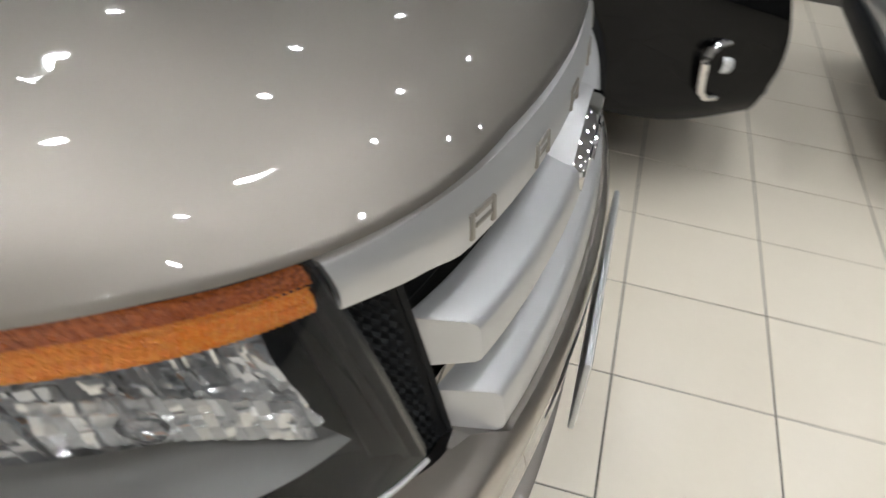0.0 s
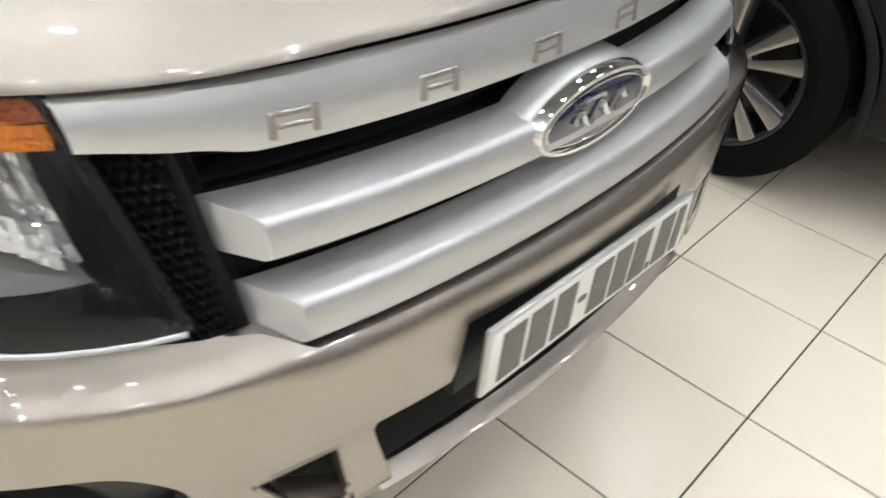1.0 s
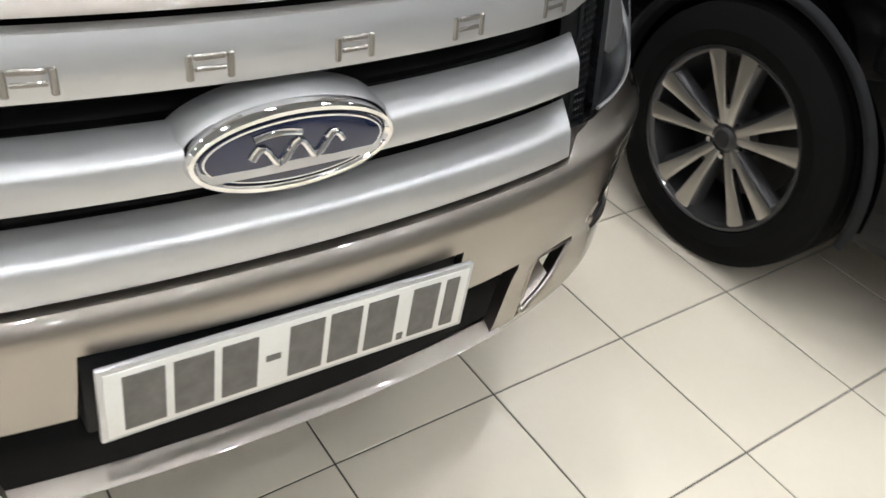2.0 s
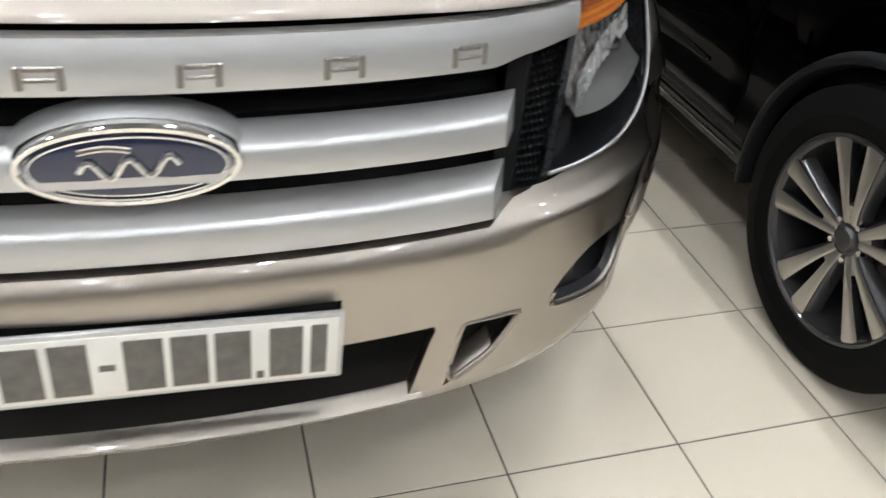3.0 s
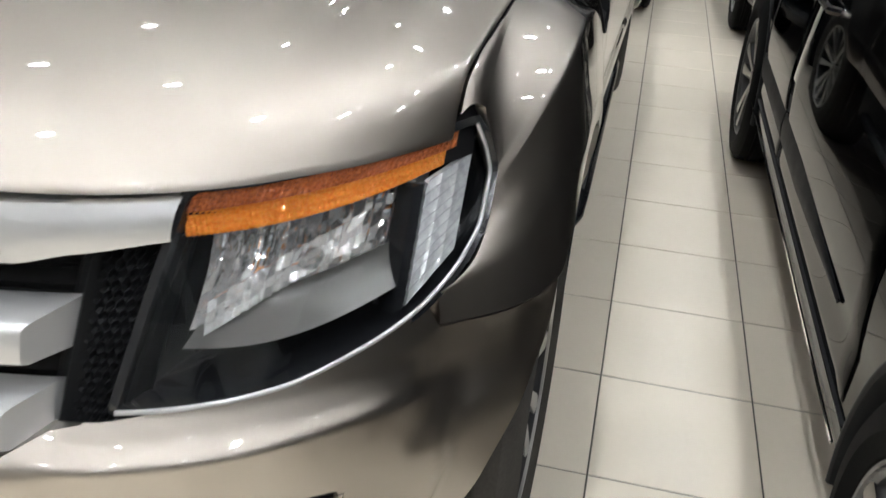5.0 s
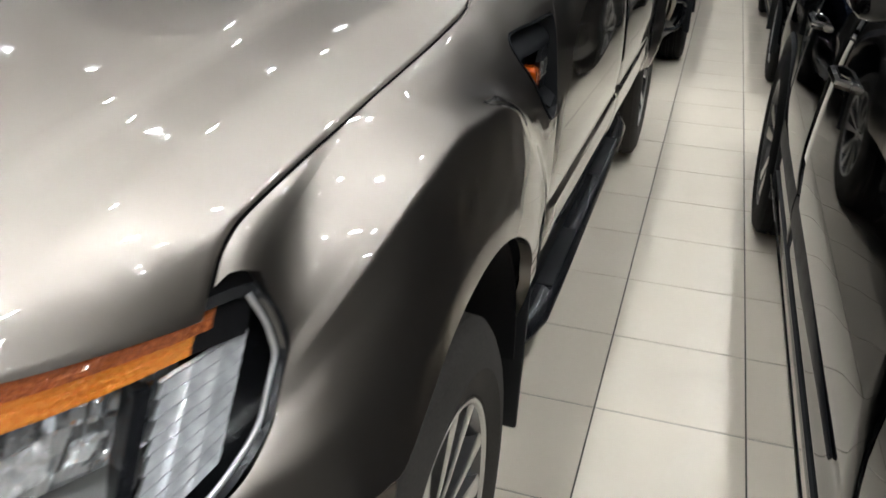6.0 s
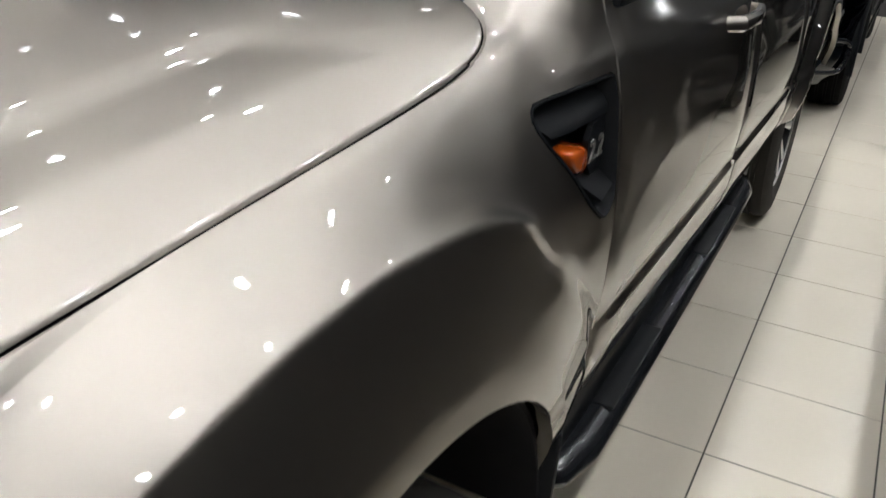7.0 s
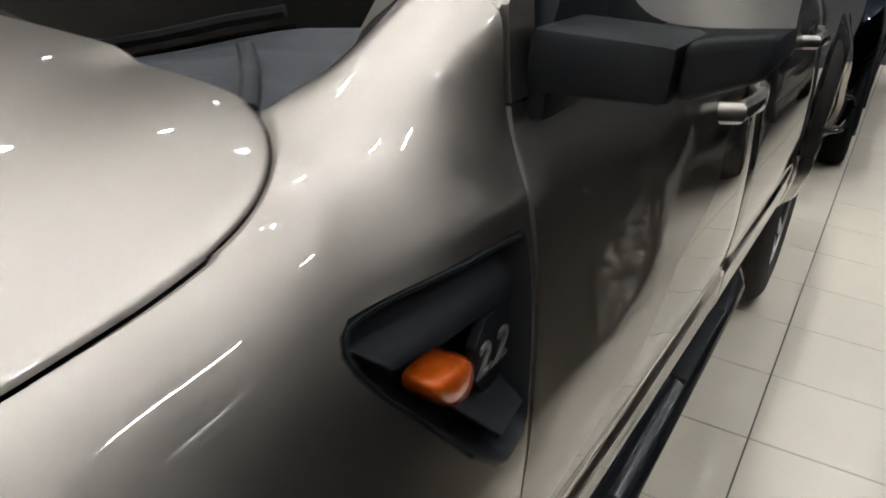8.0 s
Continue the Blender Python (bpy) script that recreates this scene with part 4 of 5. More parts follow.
def headlamp(side):
    body = lamp_part("headlamp", shell(grid(lambda u, v: (lambda x, z: Vector((x, nose(x, z) + 0.13 * max(0.0, math.sin(math.pi * u)) ** 0.3 * max(0.0, math.sin(math.pi * v)) ** 0.3, z)))(*lamp_xz(u, v)), 40, 40), 0.01),
                     PLASTIC_GLOSS, truck, side, "headlamp with an amber strip under a clear lens")
    lens = lamp_part("lens", grid(lambda u, v: (lambda x, z: Vector((x, nose(x, z) - 0.004 - 0.006 * math.sin(math.pi * u) * math.sin(math.pi * v), z)))(*lamp_xz(u, v)), 40, 40), GLASS, body, side, "clear lens", 60)
    lens.visible_shadow = False
    # amber strip with fine prisms
    lamp_part("amber_strip", shell(region(0.574, 0.781, lambda u: 0.984 + 0.020 * u * u, lambda u: 1.0095 + 0.012 * u, 0.009, 280, 20,
              lambda u, v: 0.0040 * abs((u * 44 + 1.5 * v) % 1 - 0.5) + 0.0022 * abs((v * 3 + 0.3 * u) % 1 - 0.5)), 0.006), AMBER, body, side, "ribbed amber indicator strip", 12)
    lamp_part("smoked_strip", shell(region(0.574, 0.79, lambda u: 1.0085 + 0.012 * u, lambda u: 1.0325 + 0.006 * u, 0.004, 280, 16, lambda u, v: 0.0040 * abs((u * 44 - v) % 1 - 0.5) + 0.0022 * abs((v * 2) % 1 - 0.5)), 0.008), BROWN, body, side, "ribbed smoked strip", 12)
    # facetted main reflector
    cells = [[random.random() for _ in range(8)] for _ in range(20)]

    def bowl(u, v):
        i, j = min(18, int(u * 19)), min(6, int(v * 7))
        k = cells[i][j]
        return 0.010 + 0.066 * math.sin(math.pi * (0.12 + 0.76 * u)) ** 0.6 * math.sin(math.pi * (0.10 + 0.62 * v)) + 0.006 * abs(math.sin(u * 48)) * (1 - step(0.25, 0.5, u)) * step(0.3, 0.5, v) + 0.010 * (k - 0.5) * (u * 19 - i) + 0.008 * (cells[i][j + 1] - 0.5) * (v * 7 - j) + 0.003 * (i % 2)
    lamp_part("reflector", region(0.578, 0.760, lambda u: 0.878 + 0.012 * u - 0.016 * math.sin(math.pi * u), lambda u: 0.980 + 0.014 * u, 0.014, 95, 28, bowl, 0.006), REFLECT, body, side, "facetted chrome reflector", 10)
    bulb = lathe([(0.0, -0.012), (0.006, -0.010), (0.010, 0.0), (0.010, 0.03)], 16)
    bulb.transform(Matrix.Translation((0.675, nose(0.675, 0.93) + 0.03, 0.935)) @ Matrix.Rotation(radians(90), 4, "Z"))
    lamp_part("bulb", bulb, GLASS, body, side)
    # added facetted strip that stands in for the glint low on the reflector
    tilts = [[(random.uniform(-1, 1), random.uniform(-1, 1)) for _ in range(19)] for _ in range(3)]

    def band(u, v):
        i, j = min(2, int(u * 3)), min(18, int(v * 19))
        a, b = tilts[i][j]
        x, z = lerp(0.590, 0.716, v), lerp(0.886, 0.952, v) + lerp(-0.012, 0.022, u)
        return Vector((x, nose(x, z) + 0.030 + 0.018 * math.sin(math.pi * v) + 0.0030 * a * (u * 3 - i - 0.5) + 0.0050 * tilts[0][j][1] * (v * 19 - j - 0.5) + 0.003 * (u - 0.5), z))
    fine = lambda n: [0.0] + [(k + f) / n for k in range(n) for f in (0.02, 0.5, 0.98)] + [1.0]
    lamp_part("reflector_band", shell(grid(band, fine(3), fine(19)), 0.003), GLINT_BAND, body, side, "added bright ribbed band for the glint on the reflector", 12)
    lamp_part("lower_shelf", region(0.580, 0.757, lambda u: 0.872 - 0.012 * math.sin(math.pi * u) + 0.016 * u, lambda u: 0.886 + 0.044 * u, 0.010, 40, 12, lambda u, v: 0.045 * math.sin(v * math.pi * 0.5)), LAMP_GREY, body, side, "grey lower shelf")
    lamp_part("side_strip", shell(region(0.769, 0.803, lambda u: 0.862 + 0.035 * u, lambda u: 0.990 + 0.012 * u, 0.012, 24, 60,
              lambda u, v: 0.014 * u + 0.007 * ((v * 9) % 1) * (1 - 0.6 * u) + 0.004 * abs(math.sin(u * 9))), 0.004), LAMP_WHITE, body, side, "pale ribbed side strip", 12)
    lamp_part("divider", shell(region(0.760, 0.768, 0.862, 0.992, 0.004, 3, 12), 0.03), PLASTIC_GLOSS, body, side)
    # body-coloured edge round the lower and outer rim
    edge_pts = [(lambda x, z: (x, nose(x, z) - 0.002, z))(*lamp_xz(1.0, i / 60)) for i in range(1, 61)]
    start = [(lambda x, z: (x, nose(x, z) - 0.002, z))(*lamp_xz(i / 12, 0.0)) for i in range(12)]
    lamp_part("lamp_rim", tube(start + edge_pts, 0.0029, 8), SILVER, body, side, "pale rim along the lamp's edge")


headlamp(1)
headlamp(-1)

# side vent with repeater lamp
line = rounded(VENT)
side = grid(lambda u, v: (lambda p: Vector((skin_x(*p) + 0.002 - 0.058 * v, lerp(p[0], 1.40, 0.012 + 0.10 * v), lerp(p[1], 1.05, 0.012 + 0.10 * v))))(line[round(u * len(line)) % len(line)]), [i / len(line) for i in range(len(line))], [0, 0.04, 0.1, 0.3, 0.6, 1.0], loop=True)
vent = part("side_vent", shell(side, 0.003), PLASTIC, truck, "black side vent with an amber lamp")
part("vent_back", prism(line, lambda p: Vector((skin_x(*p) - 0.050, *p)), lambda p: Vector((skin_x(*p) - 0.060, *p))), PLASTIC, vent)


def flap(u, v):
    y = lerp(1.302 + 0.030 * v, 1.499, u)
    z = lerp(1.100 + 0.018 * u, 1.072, v)
    return Vector((skin_x(y, z) - 0.040 + 0.030 * math.sin(v * math.pi * 0.56), y, z))


part("vent_flap", shell(grid(flap, 16, 10, flip=True), 0.006), PLASTIC, vent)
part("vent_floor", shell(grid(lambda u, v: Vector((skin_x(1.45, 0.97) - 0.045 + 0.042 * v, lerp(1.425 + 0.03 * v, 1.496, u), lerp(0.992, 0.958, v) + 0.012 * u)), 6, 4), 0.004), PLASTIC, vent)
lamp_line = rounded([(1.366, 1.042), (1.374, 1.049), (1.424, 1.046), (1.440, 1.022), (1.438, 1.005), (1.418, 1.000), (1.386, 1.016)])
amber = bmesh.new()
levels = []
for grow, out in ((1.0, -0.040), (1.0, -0.020), (0.95, -0.014), (0.80, -0.010), (0.62, -0.0085), (0.34, -0.0075)):
    levels.append([amber.verts.new((skin_x(1.385, 1.036) + out, lerp(1.408, y, grow), lerp(1.026, z, grow))) for y, z in lamp_line])
for low, high in zip(levels, levels[1:]):
    for i in range(len(low)):
        k = (i + 1) % len(low)
        amber.faces.new((low[i], low[k], high[k], high[i]))
amber.faces.new(levels[-1])
bmesh.ops.recalc_face_normals(amber, faces=amber.faces[:])
part("repeater_lamp", amber, DEEP_AMBER, vent, "amber repeater lamp", 60)
panel_line = rounded([(1.424, 1.066), (1.499, 1.072), (1.499, 0.990), (1.446, 0.992)], 1)
part("vent_panel", prism(panel_line, lambda p: Vector((skin_x(1.46, 1.034) - 0.0155, *p)), lambda p: Vector((skin_x(1.46, 1.034) - 0.024, *p))), PLASTIC, vent)
for sign, along in (("2", 1.449), (".", 1.4655), ("2", 1.482)):
    txt = bpy.data.curves.new("text", "FONT")
    txt.body, txt.size, txt.extrude, txt.align_x, txt.align_y = sign, 0.046, 0.0015, "CENTER", "BOTTOM_BASELINE"
    holder = new("tmp", txt)
    tm = bpy.data.meshes.new_from_object(holder.evaluated_get(bpy.context.evaluated_depsgraph_get()))
    bpy.data.objects.remove(holder)
    tb = bmesh.new()
    tb.from_mesh(tm)
    tb.transform(Matrix.Translation((skin_x(1.46, 1.034) - 0.0145, along, 1.014)) @ Euler((radians(90), 0, radians(90))).to_matrix().to_4x4())
    part("figure", tb, PLATE_BAR, vent, "raised grey figure" if sign != "." else "")

# step bars, flaps
for s in (1, -1):
    flip = (lambda b: b) if s > 0 else mirror
    bar = flip(tube([(0.70, 1.50, 0.40), (0.80, 1.515, 0.40), (0.855, 1.56, 0.40), (0.872, 1.64, 0.40), (0.874, 1.8, 0.40), (0.874, 3.0, 0.40), (0.872, 3.18, 0.40), (0.85, 3.27, 0.40), (0.78, 3.32, 0.40)], 0.046, 14, flat=0.62))
    sb = part("step_bar", bar, PLASTIC_GLOSS, truck, "black tubular side step")
    for y0, y1 in ((1.75, 2.10), (2.55, 2.95)):
        part("step_pad", flip(box(0.845, 0.905, y0, y1, 0.424, 0.431, 0.004)), PLASTIC, sb, "ribbed step pad")
    part("mud_flap", flip(box(0.80, 0.908, 1.405, 1.418, 0.25, 0.60, 0.005)), PLASTIC, truck, "black mud flap")
    part("mud_flap", flip(box(0.66, 0.905, 4.60, 4.613, 0.22, 0.60, 0.005)), PLASTIC, truck, "black mud flap")


# ---- wheels ----
def tyre_profile(r, w, rim_part):
    """Outline of a tyre from bead to bead, with three grooves."""
    rim = r * rim_part
    out = [(rim, -w * 0.40), (rim + 0.01, -w * 0.46), (lerp(rim, r, 0.35), -w * 0.50), (lerp(rim, r, 0.40), -w * 0.507), (lerp(rim, r, 0.44), -w * 0.50), (lerp(rim, r, 0.75), -w * 0.48), (r - 0.015, -w * 0.44), (r - 0.004, -w * 0.40)]
    for c in (-0.22, 0.0, 0.22):
        out += [(r, w * (c - 0.045)), (r - 0.008, w * (c - 0.03)), (r - 0.008, w * (c + 0.03)), (r, w * (c + 0.045))]
    return out + [(rr, -x) for rr, x in out[7::-1]]


def wheel_meshes(r, w, pairs, spoke_face, spoke_side, spread, rubber, thick=(0.009, 0.024), join=0.9, lip=None, rim_part=0.638, web=False):
    """Meshes of one wheel with its outer face towards -x."""
    rim = r * rim_part
    ms = {"tyre": mesh_of("tyre", lathe(tyre_profile(r, w, rim_part), 72), rubber)}
    ms["rim"] = mesh_of("rim", lathe([(rim + 0.006, -w * 0.44), (rim + 0.004, -w * 0.455), (rim - 0.003, -w * 0.452), (rim - 0.006, -w * 0.43)], 72), [lip or spoke_face])
    ms["barrel"] = mesh_of("barrel", lathe([(rim - 0.006, -w * 0.43), (rim - 0.014, -w * 0.40), (rim - 0.034, -w * 0.1), (rim - 0.034, w * 0.38), (0.05, w * 0.38)], 48), DARK_ALLOY)
    ms["brake_disc"] = mesh_of("brake_disc", lathe([(0.03, w * 0.05), (rim * 0.72, w * 0.05), (rim * 0.72, w * 0.14), (0.03, w * 0.14)], 40), STEEL)
    h0, h1 = 0.040, rim - 0.004

    def arm(s, t, side):
        """A point across an arm of a pair: t from the hub to the rim."""
        rr = lerp(h0, h1, t)
        ang = s * spread * (join + (1 - join) * t) + side * lerp(thick[0], thick[1], t ** 1.7) / rr
        return Vector((-w * lerp(0.335, 0.43, t ** 0.6), rr * math.cos(ang), rr * math.sin(ang)))

    def turned_out(g):
        g.normal_update()
        if sum(f.normal.x for f in g.faces) > 0:
            bmesh.ops.reverse_faces(g, faces=g.faces[:])
        return g
    ms["spoke"] = []
    for s in (1, -1):
        g = turned_out(grid(lambda u, v: arm(s, v, 2 * u - 1) + Vector((0.003 * abs(2 * u - 1) ** 4, 0, 0)), 6, 14))
        front = len(g.faces)
        shell(g, 0.035)
        for i, f in enumerate(g.faces):
            f.material_index = 0 if i < front else 1
        ms["spoke"].append(mesh_of("spoke", g, [spoke_face, spoke_side]))
    if web:      # sunken dark flank of each arm, towards the gaps between the pairs
        for s in (1, -1):
            g = turned_out(grid(lambda u, v: arm(s, lerp(0.0, 0.93, v), s * lerp(1.0, 2.3 - 0.5 * v, u)) + Vector((0.006 + 0.030 * u ** 1.5, 0, 0)), 6, 12))
            ms["spoke"].append(mesh_of("spoke_flank", shell(g, 0.02), spoke_side))
        g = turned_out(grid(lambda u, v: arm(2 * u - 1, lerp(0.0, 0.22, v), 0.0) + Vector((0.004, 0, 0)), 6, 4))
        ms["spoke"].append(mesh_of("spoke_root", shell(g, 0.03), spoke_face))
    ms["hub"] = mesh_of("hub", lathe([(0.0, -w * 0.375), (0.024, -w * 0.375), (0.028, -w * 0.36), (0.031, -w * 0.335), (0.062, -w * 0.29), (0.070, -w * 0.1), (0.07, w * 0.1)], 32), spoke_side)
    ms["wheel_nut"] = mesh_of("wheel_nut", lathe([(0.0, -0.012), (0.007, -0.012), (0.009, -0.008), (0.009, 0.01)], 8), CHROME)
    ms["pairs"], ms["w"] = pairs, w
    return ms


def add_wheel(ms, parent, x, y, z, outer, label, turn=0.0):
    """outer: -1 where the wheel's face looks to -x, 1 where it looks to +x."""
    hub = part_of("wheel", ms["hub"], parent, pose(x, y, z, turn, 0, 0) @ (pose(0, 0, 0) if outer < 0 else pose(0, 0, 0, 0, 0, 180)), label)
    for nm in ("tyre", "rim", "barrel", "brake_disc"):
        part_of(nm, ms[nm], hub)
    for k in range(ms["pairs"]):
        for sp in ms["spoke"]:
            part_of(sp.name.split(".")[0], sp, hub, pose(0, 0, 0, 360 / ms["pairs"] * k, 0, 0))
        a = math.tau * (k + 0.5) / ms["pairs"]
        part_of("wheel_nut", ms["wheel_nut"], hub, pose(-ms["w"] * 0.30, 0.050 * math.cos(a), 0.050 * math.sin(a)))


truck_wheel = wheel_meshes(0.386, 0.255, 6, ALLOY, ALLOY, 0.22, DUSTY)
for y in (WHEEL_Y, 4.10):
    add_wheel(truck_wheel, truck, 0.775, y, 0.386, 1, "dusty black tyre on a silver alloy rim")
    add_wheel(truck_wheel, truck, -0.775, y, 0.386, -1, "dusty black tyre on a silver alloy rim")

# the body leans a little on its springs, over wheels that stand level
lean = Matrix.Translation((0.75, 0, 0.92)) @ Matrix.Rotation(math.atan(0.026), 4, "Y") @ Matrix.Translation((-0.75, 0, -0.92))
for o in truck.children:
    if not o.name.startswith("wheel") or o.name.startswith("wheel_house"):
        o.matrix_basis = lean @ o.matrix_basis


# ---- other cars ----
def parked_car(name, label, category, m, paint, L, W, H, wheels, wy, wr, profile, hood=1.0, belt=1.08, ws=1.15, wheel_x=None, wheel_label="", chrome_fog=False, fog_z=0.45, low=0.0):
    """A car with its nose at y = 0 towards -y; profile(z) tells how far the side stands in."""
    car = thing(name, label, category, m)
    hw = W / 2

    def plan(y):
        f = max(0, 1 - y / 0.85)
        r = max(0, 1 - (L - y) / 0.8)
        return hw * (1 - 0.26 * f ** 2.4 - 0.18 * r ** 2.6)
    top = curve([0, 0.06, 0.25, 0.6, ws, ws + 0.2, L - 0.5, L - 0.05, L], [hood * 0.70, hood * 0.80, hood * 0.90, hood * 0.965, hood * 1.06, belt, belt + 0.02, belt - 0.02, belt - 0.3])
    bottom = curve([0, 0.25, 0.7, L - 0.6, L], [0.30, 0.22 + low * 0.4, 0.20 + low, 0.22 + low, 0.34])
    nose_in = curve([0.2, 0.35, 0.5, 0.75, 1.1], [0.10, 0.03, 0.0, 0.06, 0.16])

    def fn(u, v):
        y = L * v
        t, b = top(y), bottom(y)
        s = abs(2 * u - 1)
        if s > 0.4:
            k = (1 - s) / 0.6
            z = lerp(b, t - 0.03, k)
            x = plan(y) - profile(z)
        else:
            a = s / 0.4
            z = t - 0.03 * (1 - math.sqrt(max(0, 1 - a ** 4))) * 1.0 - 0.03 * a ** 2 + 0.03 * (1 - a * a)
            x = (plan(y) - profile(t - 0.03)) * (a if a < 1 else 1)
        f = max(0, 1 - v * L / 0.5)
        y2 = y + nose_in(z) * f
        return Vector((x * (1 if u > 0.5 else -1), y2, z))
    vs = [0, 0.002, 0.006, 0.012, 0.02, 0.03, 0.045, 0.06] + [0.08 + 0.85 * i / 36 for i in range(37)] + [0.95, 0.97, 0.985, 1]
    n = 64
    bm = grid(fn, [i / n for i in range(n + 1)], vs)
    bm.verts.ensure_lookup_table()
    k = len(vs)
    bm.faces.new([bm.verts[i * k] for i in range(n + 1)])
    bm.faces.new([bm.verts[i * k + k - 1] for i in range(n + 1)][::-1])
    for j in range(k - 1):
        a, b = bm.verts[j], bm.verts[j + 1]
        c, d = bm.verts[n * k + j + 1], bm.verts[n * k + j]
        bm.faces.new((b, a, d, c))
    bmesh.ops.recalc_face_normals(bm, faces=bm.faces[:])
    cuts = []
    for y in wy:
        for s in (1, -1):
            c = lathe([(0, 0), (wr + 0.048, 0), (wr + 0.048, 0.5), (0, 0.5)], 48)
            c.transform(Matrix.Translation((hw - 0.30 if s > 0 else -hw - 0.20, y, wr)))
            cuts.append(c)
    body = part("body", carve(bm, cuts), paint, car, angle=38)
    part("underbody", box(-hw + 0.36, hw - 0.36, 0.4, L - 0.4, 0.17, 0.6, 0.03), VOID, car)
    # black arch trims
    for y in wy:
        for s in (1, -1):
            g = grid(lambda u, v: Vector((plan(y) - profile(0.5) + 0.012 * math.sin(math.pi * v) + 0.002 - 0.03 * (1 - step(0, 0.2, v)), y + (wr + lerp(0.036, 0.074, v)) * math.cos(math.pi * (1.06 - 1.12 * u)),
                     wr + (wr + lerp(0.036, 0.074, v)) * math.sin(math.pi * (1.06 - 1.12 * u)))), 36, 8)
            g = shell(g, 0.012)
            part("arch_trim", g if s > 0 else mirror(g), PLASTIC, car, "black wheel arch trim")
    # cabin
    def cab(u, v):
        z = lerp(belt - 0.03, H, v)
        yy = lerp(lerp(ws, ws + 0.85, v), lerp(L - 0.12, L - 0.55, v), u)
        w = (hw - profile(belt) - 0.01) * (1 - 0.20 * v ** 1.3) * (1 - 0.10 * step(0.25, 0, u) - 0.06 * step(0.8, 1, u))
        return yy, w, z
    def ring(u, v):
        return lambda s: (lambda yy, w, z: Vector((s * w, yy, z)))(*cab(u, v))
    for s in (1, -1):
        for u0, u1 in ((0.13, 0.42), (0.44, 0.70), (0.72, 0.92)):
            g = grid(lambda u, v: ring(lerp(u0, u1, u), lerp(0.03, 0.86, v))(1) + Vector((0.001, 0, 0)), 8, 8)
            part("side_window", g if s > 0 else mirror(g), PLASTIC_GLOSS, car, "dark tinted side window")
        g = grid(lambda u, v: ring(u, v)(1) - Vector((0.012, 0, 0)), 24, 10)
        part("cabin_side", g if s > 0 else mirror(g), paint, car)
    part("roof", grid(lambda u, v: (lambda p, q: p.lerp(q, u) + Vector((0, 0, 0.05 * math.sin(math.pi * u))))(ring(v, 1)(-1), ring(v, 1)(1)), 16, 16), paint, car)
    part("windscreen", grid(lambda u, v: (lambda p, q: p.lerp(q, u) + Vector((0, -0.10 * math.sin(math.pi * u), 0.05 * v * math.sin(math.pi * u))))(ring(0, v)(-1), ring(0, v)(1)), 16, 10), PLASTIC_GLOSS, car, "dark windscreen")
    part("rear_window", grid(lambda u, v: (lambda p, q: p.lerp(q, 1 - u))(ring(1, v)(-1), ring(1, v)(1)), 8, 8), PLASTIC_GLOSS, car)
    # doors, a little proud of the body
    doors = ((wy[0] + wr + 0.13, wy[0] + wr + 1.40), (wy[0] + wr + 1.41, wy[1] - wr - 0.02))
    for s in (1, -1):
        for (y0, y1), nm in zip(doors, ("front_door", "rear_door")):
            def door(u, v):
                y, z = lerp(y0, y1, u), lerp(0.40, belt - 0.035, v)
                e = min(y - y0, y1 - y, z - 0.40)
                return Vector((plan(y) - profile(z) + 0.005 - 0.005 * (1 - min(1, e / 0.008)) ** 2, y, z))
            g = shell(grid(door, edged(16, 0.006), edged(30, 0.008)), 0.012)
            d = part(nm, g if s > 0 else mirror(g), paint, car, angle=50)
            hb = tube([(plan(y1) - profile(0.92) - 0.004, y1 - 0.26, 0.92), (plan(y1) - profile(0.92) + 0.028, y1 - 0.24, 0.922), (plan(y1) - profile(0.92) + 0.028, y1 - 0.10, 0.922), (plan(y1) - profile(0.92) - 0.004, y1 - 0.08, 0.92)], 0.012, 8)
            part("door_handle", hb if s > 0 else mirror(hb), CHROME, d)
            # dark wedge trim low on the door
            zt = 0.515
            g = grid(lambda u, v: Vector((plan(lerp(y0, y1, u)) - profile(zt) + 0.010 + 0.004 * math.sin(math.pi * v), lerp(y0 + (0.19 if nm == "front_door" else 0.004), y1 - 0.003, u), zt + (v - 0.5) * lerp(0.012, 0.085, min(1, u * 1.6 if nm == "front_door" else 1)))), 16, 6)
            g = shell(g, 0.012)
            part("door_trim", g if s > 0 else mirror(g), PLASTIC, d, "black trim strip")
        y0, y1 = doors[0][0] - 0.05, doors[1][1] + 0.02
        g = shell(grid(lambda u, v: Vector((plan(lerp(y0, y1, u)) - profile(0.36) + 0.010 * math.sin(math.pi * v) + 0.006 - 0.11 * (1 - v) ** 1.2, lerp(y0, y1, u), lerp(0.26 + 0.6 * low, 0.385, v))), 20, 12), 0.015)
        part("sill", g if s > 0 else mirror(g), PLASTIC, car, "black sill")
        g = tube([(plan(lerp(y0, y1, i / 12)) - profile(0.36) + 0.012, lerp(y0, y1, i / 12), 0.345) for i in range(13)], 0.004, 6)
        part("sill_trim", g if s > 0 else mirror(g), CHROME, car, "thin bright sill strip")
        # door mirror
        mb = box(hw - 0.06, hw + 0.12, ws + 0.30, ws + 0.42, belt + 0.10, belt + 0.24, 0.03, segments=3)
        part("door_mirror", mb if s > 0 else mirror(mb), paint, car)
        # lamps
        lb = box(hw * 0.50, hw * 0.88, 0.06, 0.5, hood * 0.70, hood * 0.82, 0.03, segments=3)
        for v in lb.verts:
            v.co.y += max(0, v.co.x - hw * 0.5) * 0.55 + (v.co.z - 0.7) * 0.3 - 0.02
        lp = part("headlamp", lb if s > 0 else mirror(lb), GLASS, car, "clear headlamp")
        fb = bmesh.new()
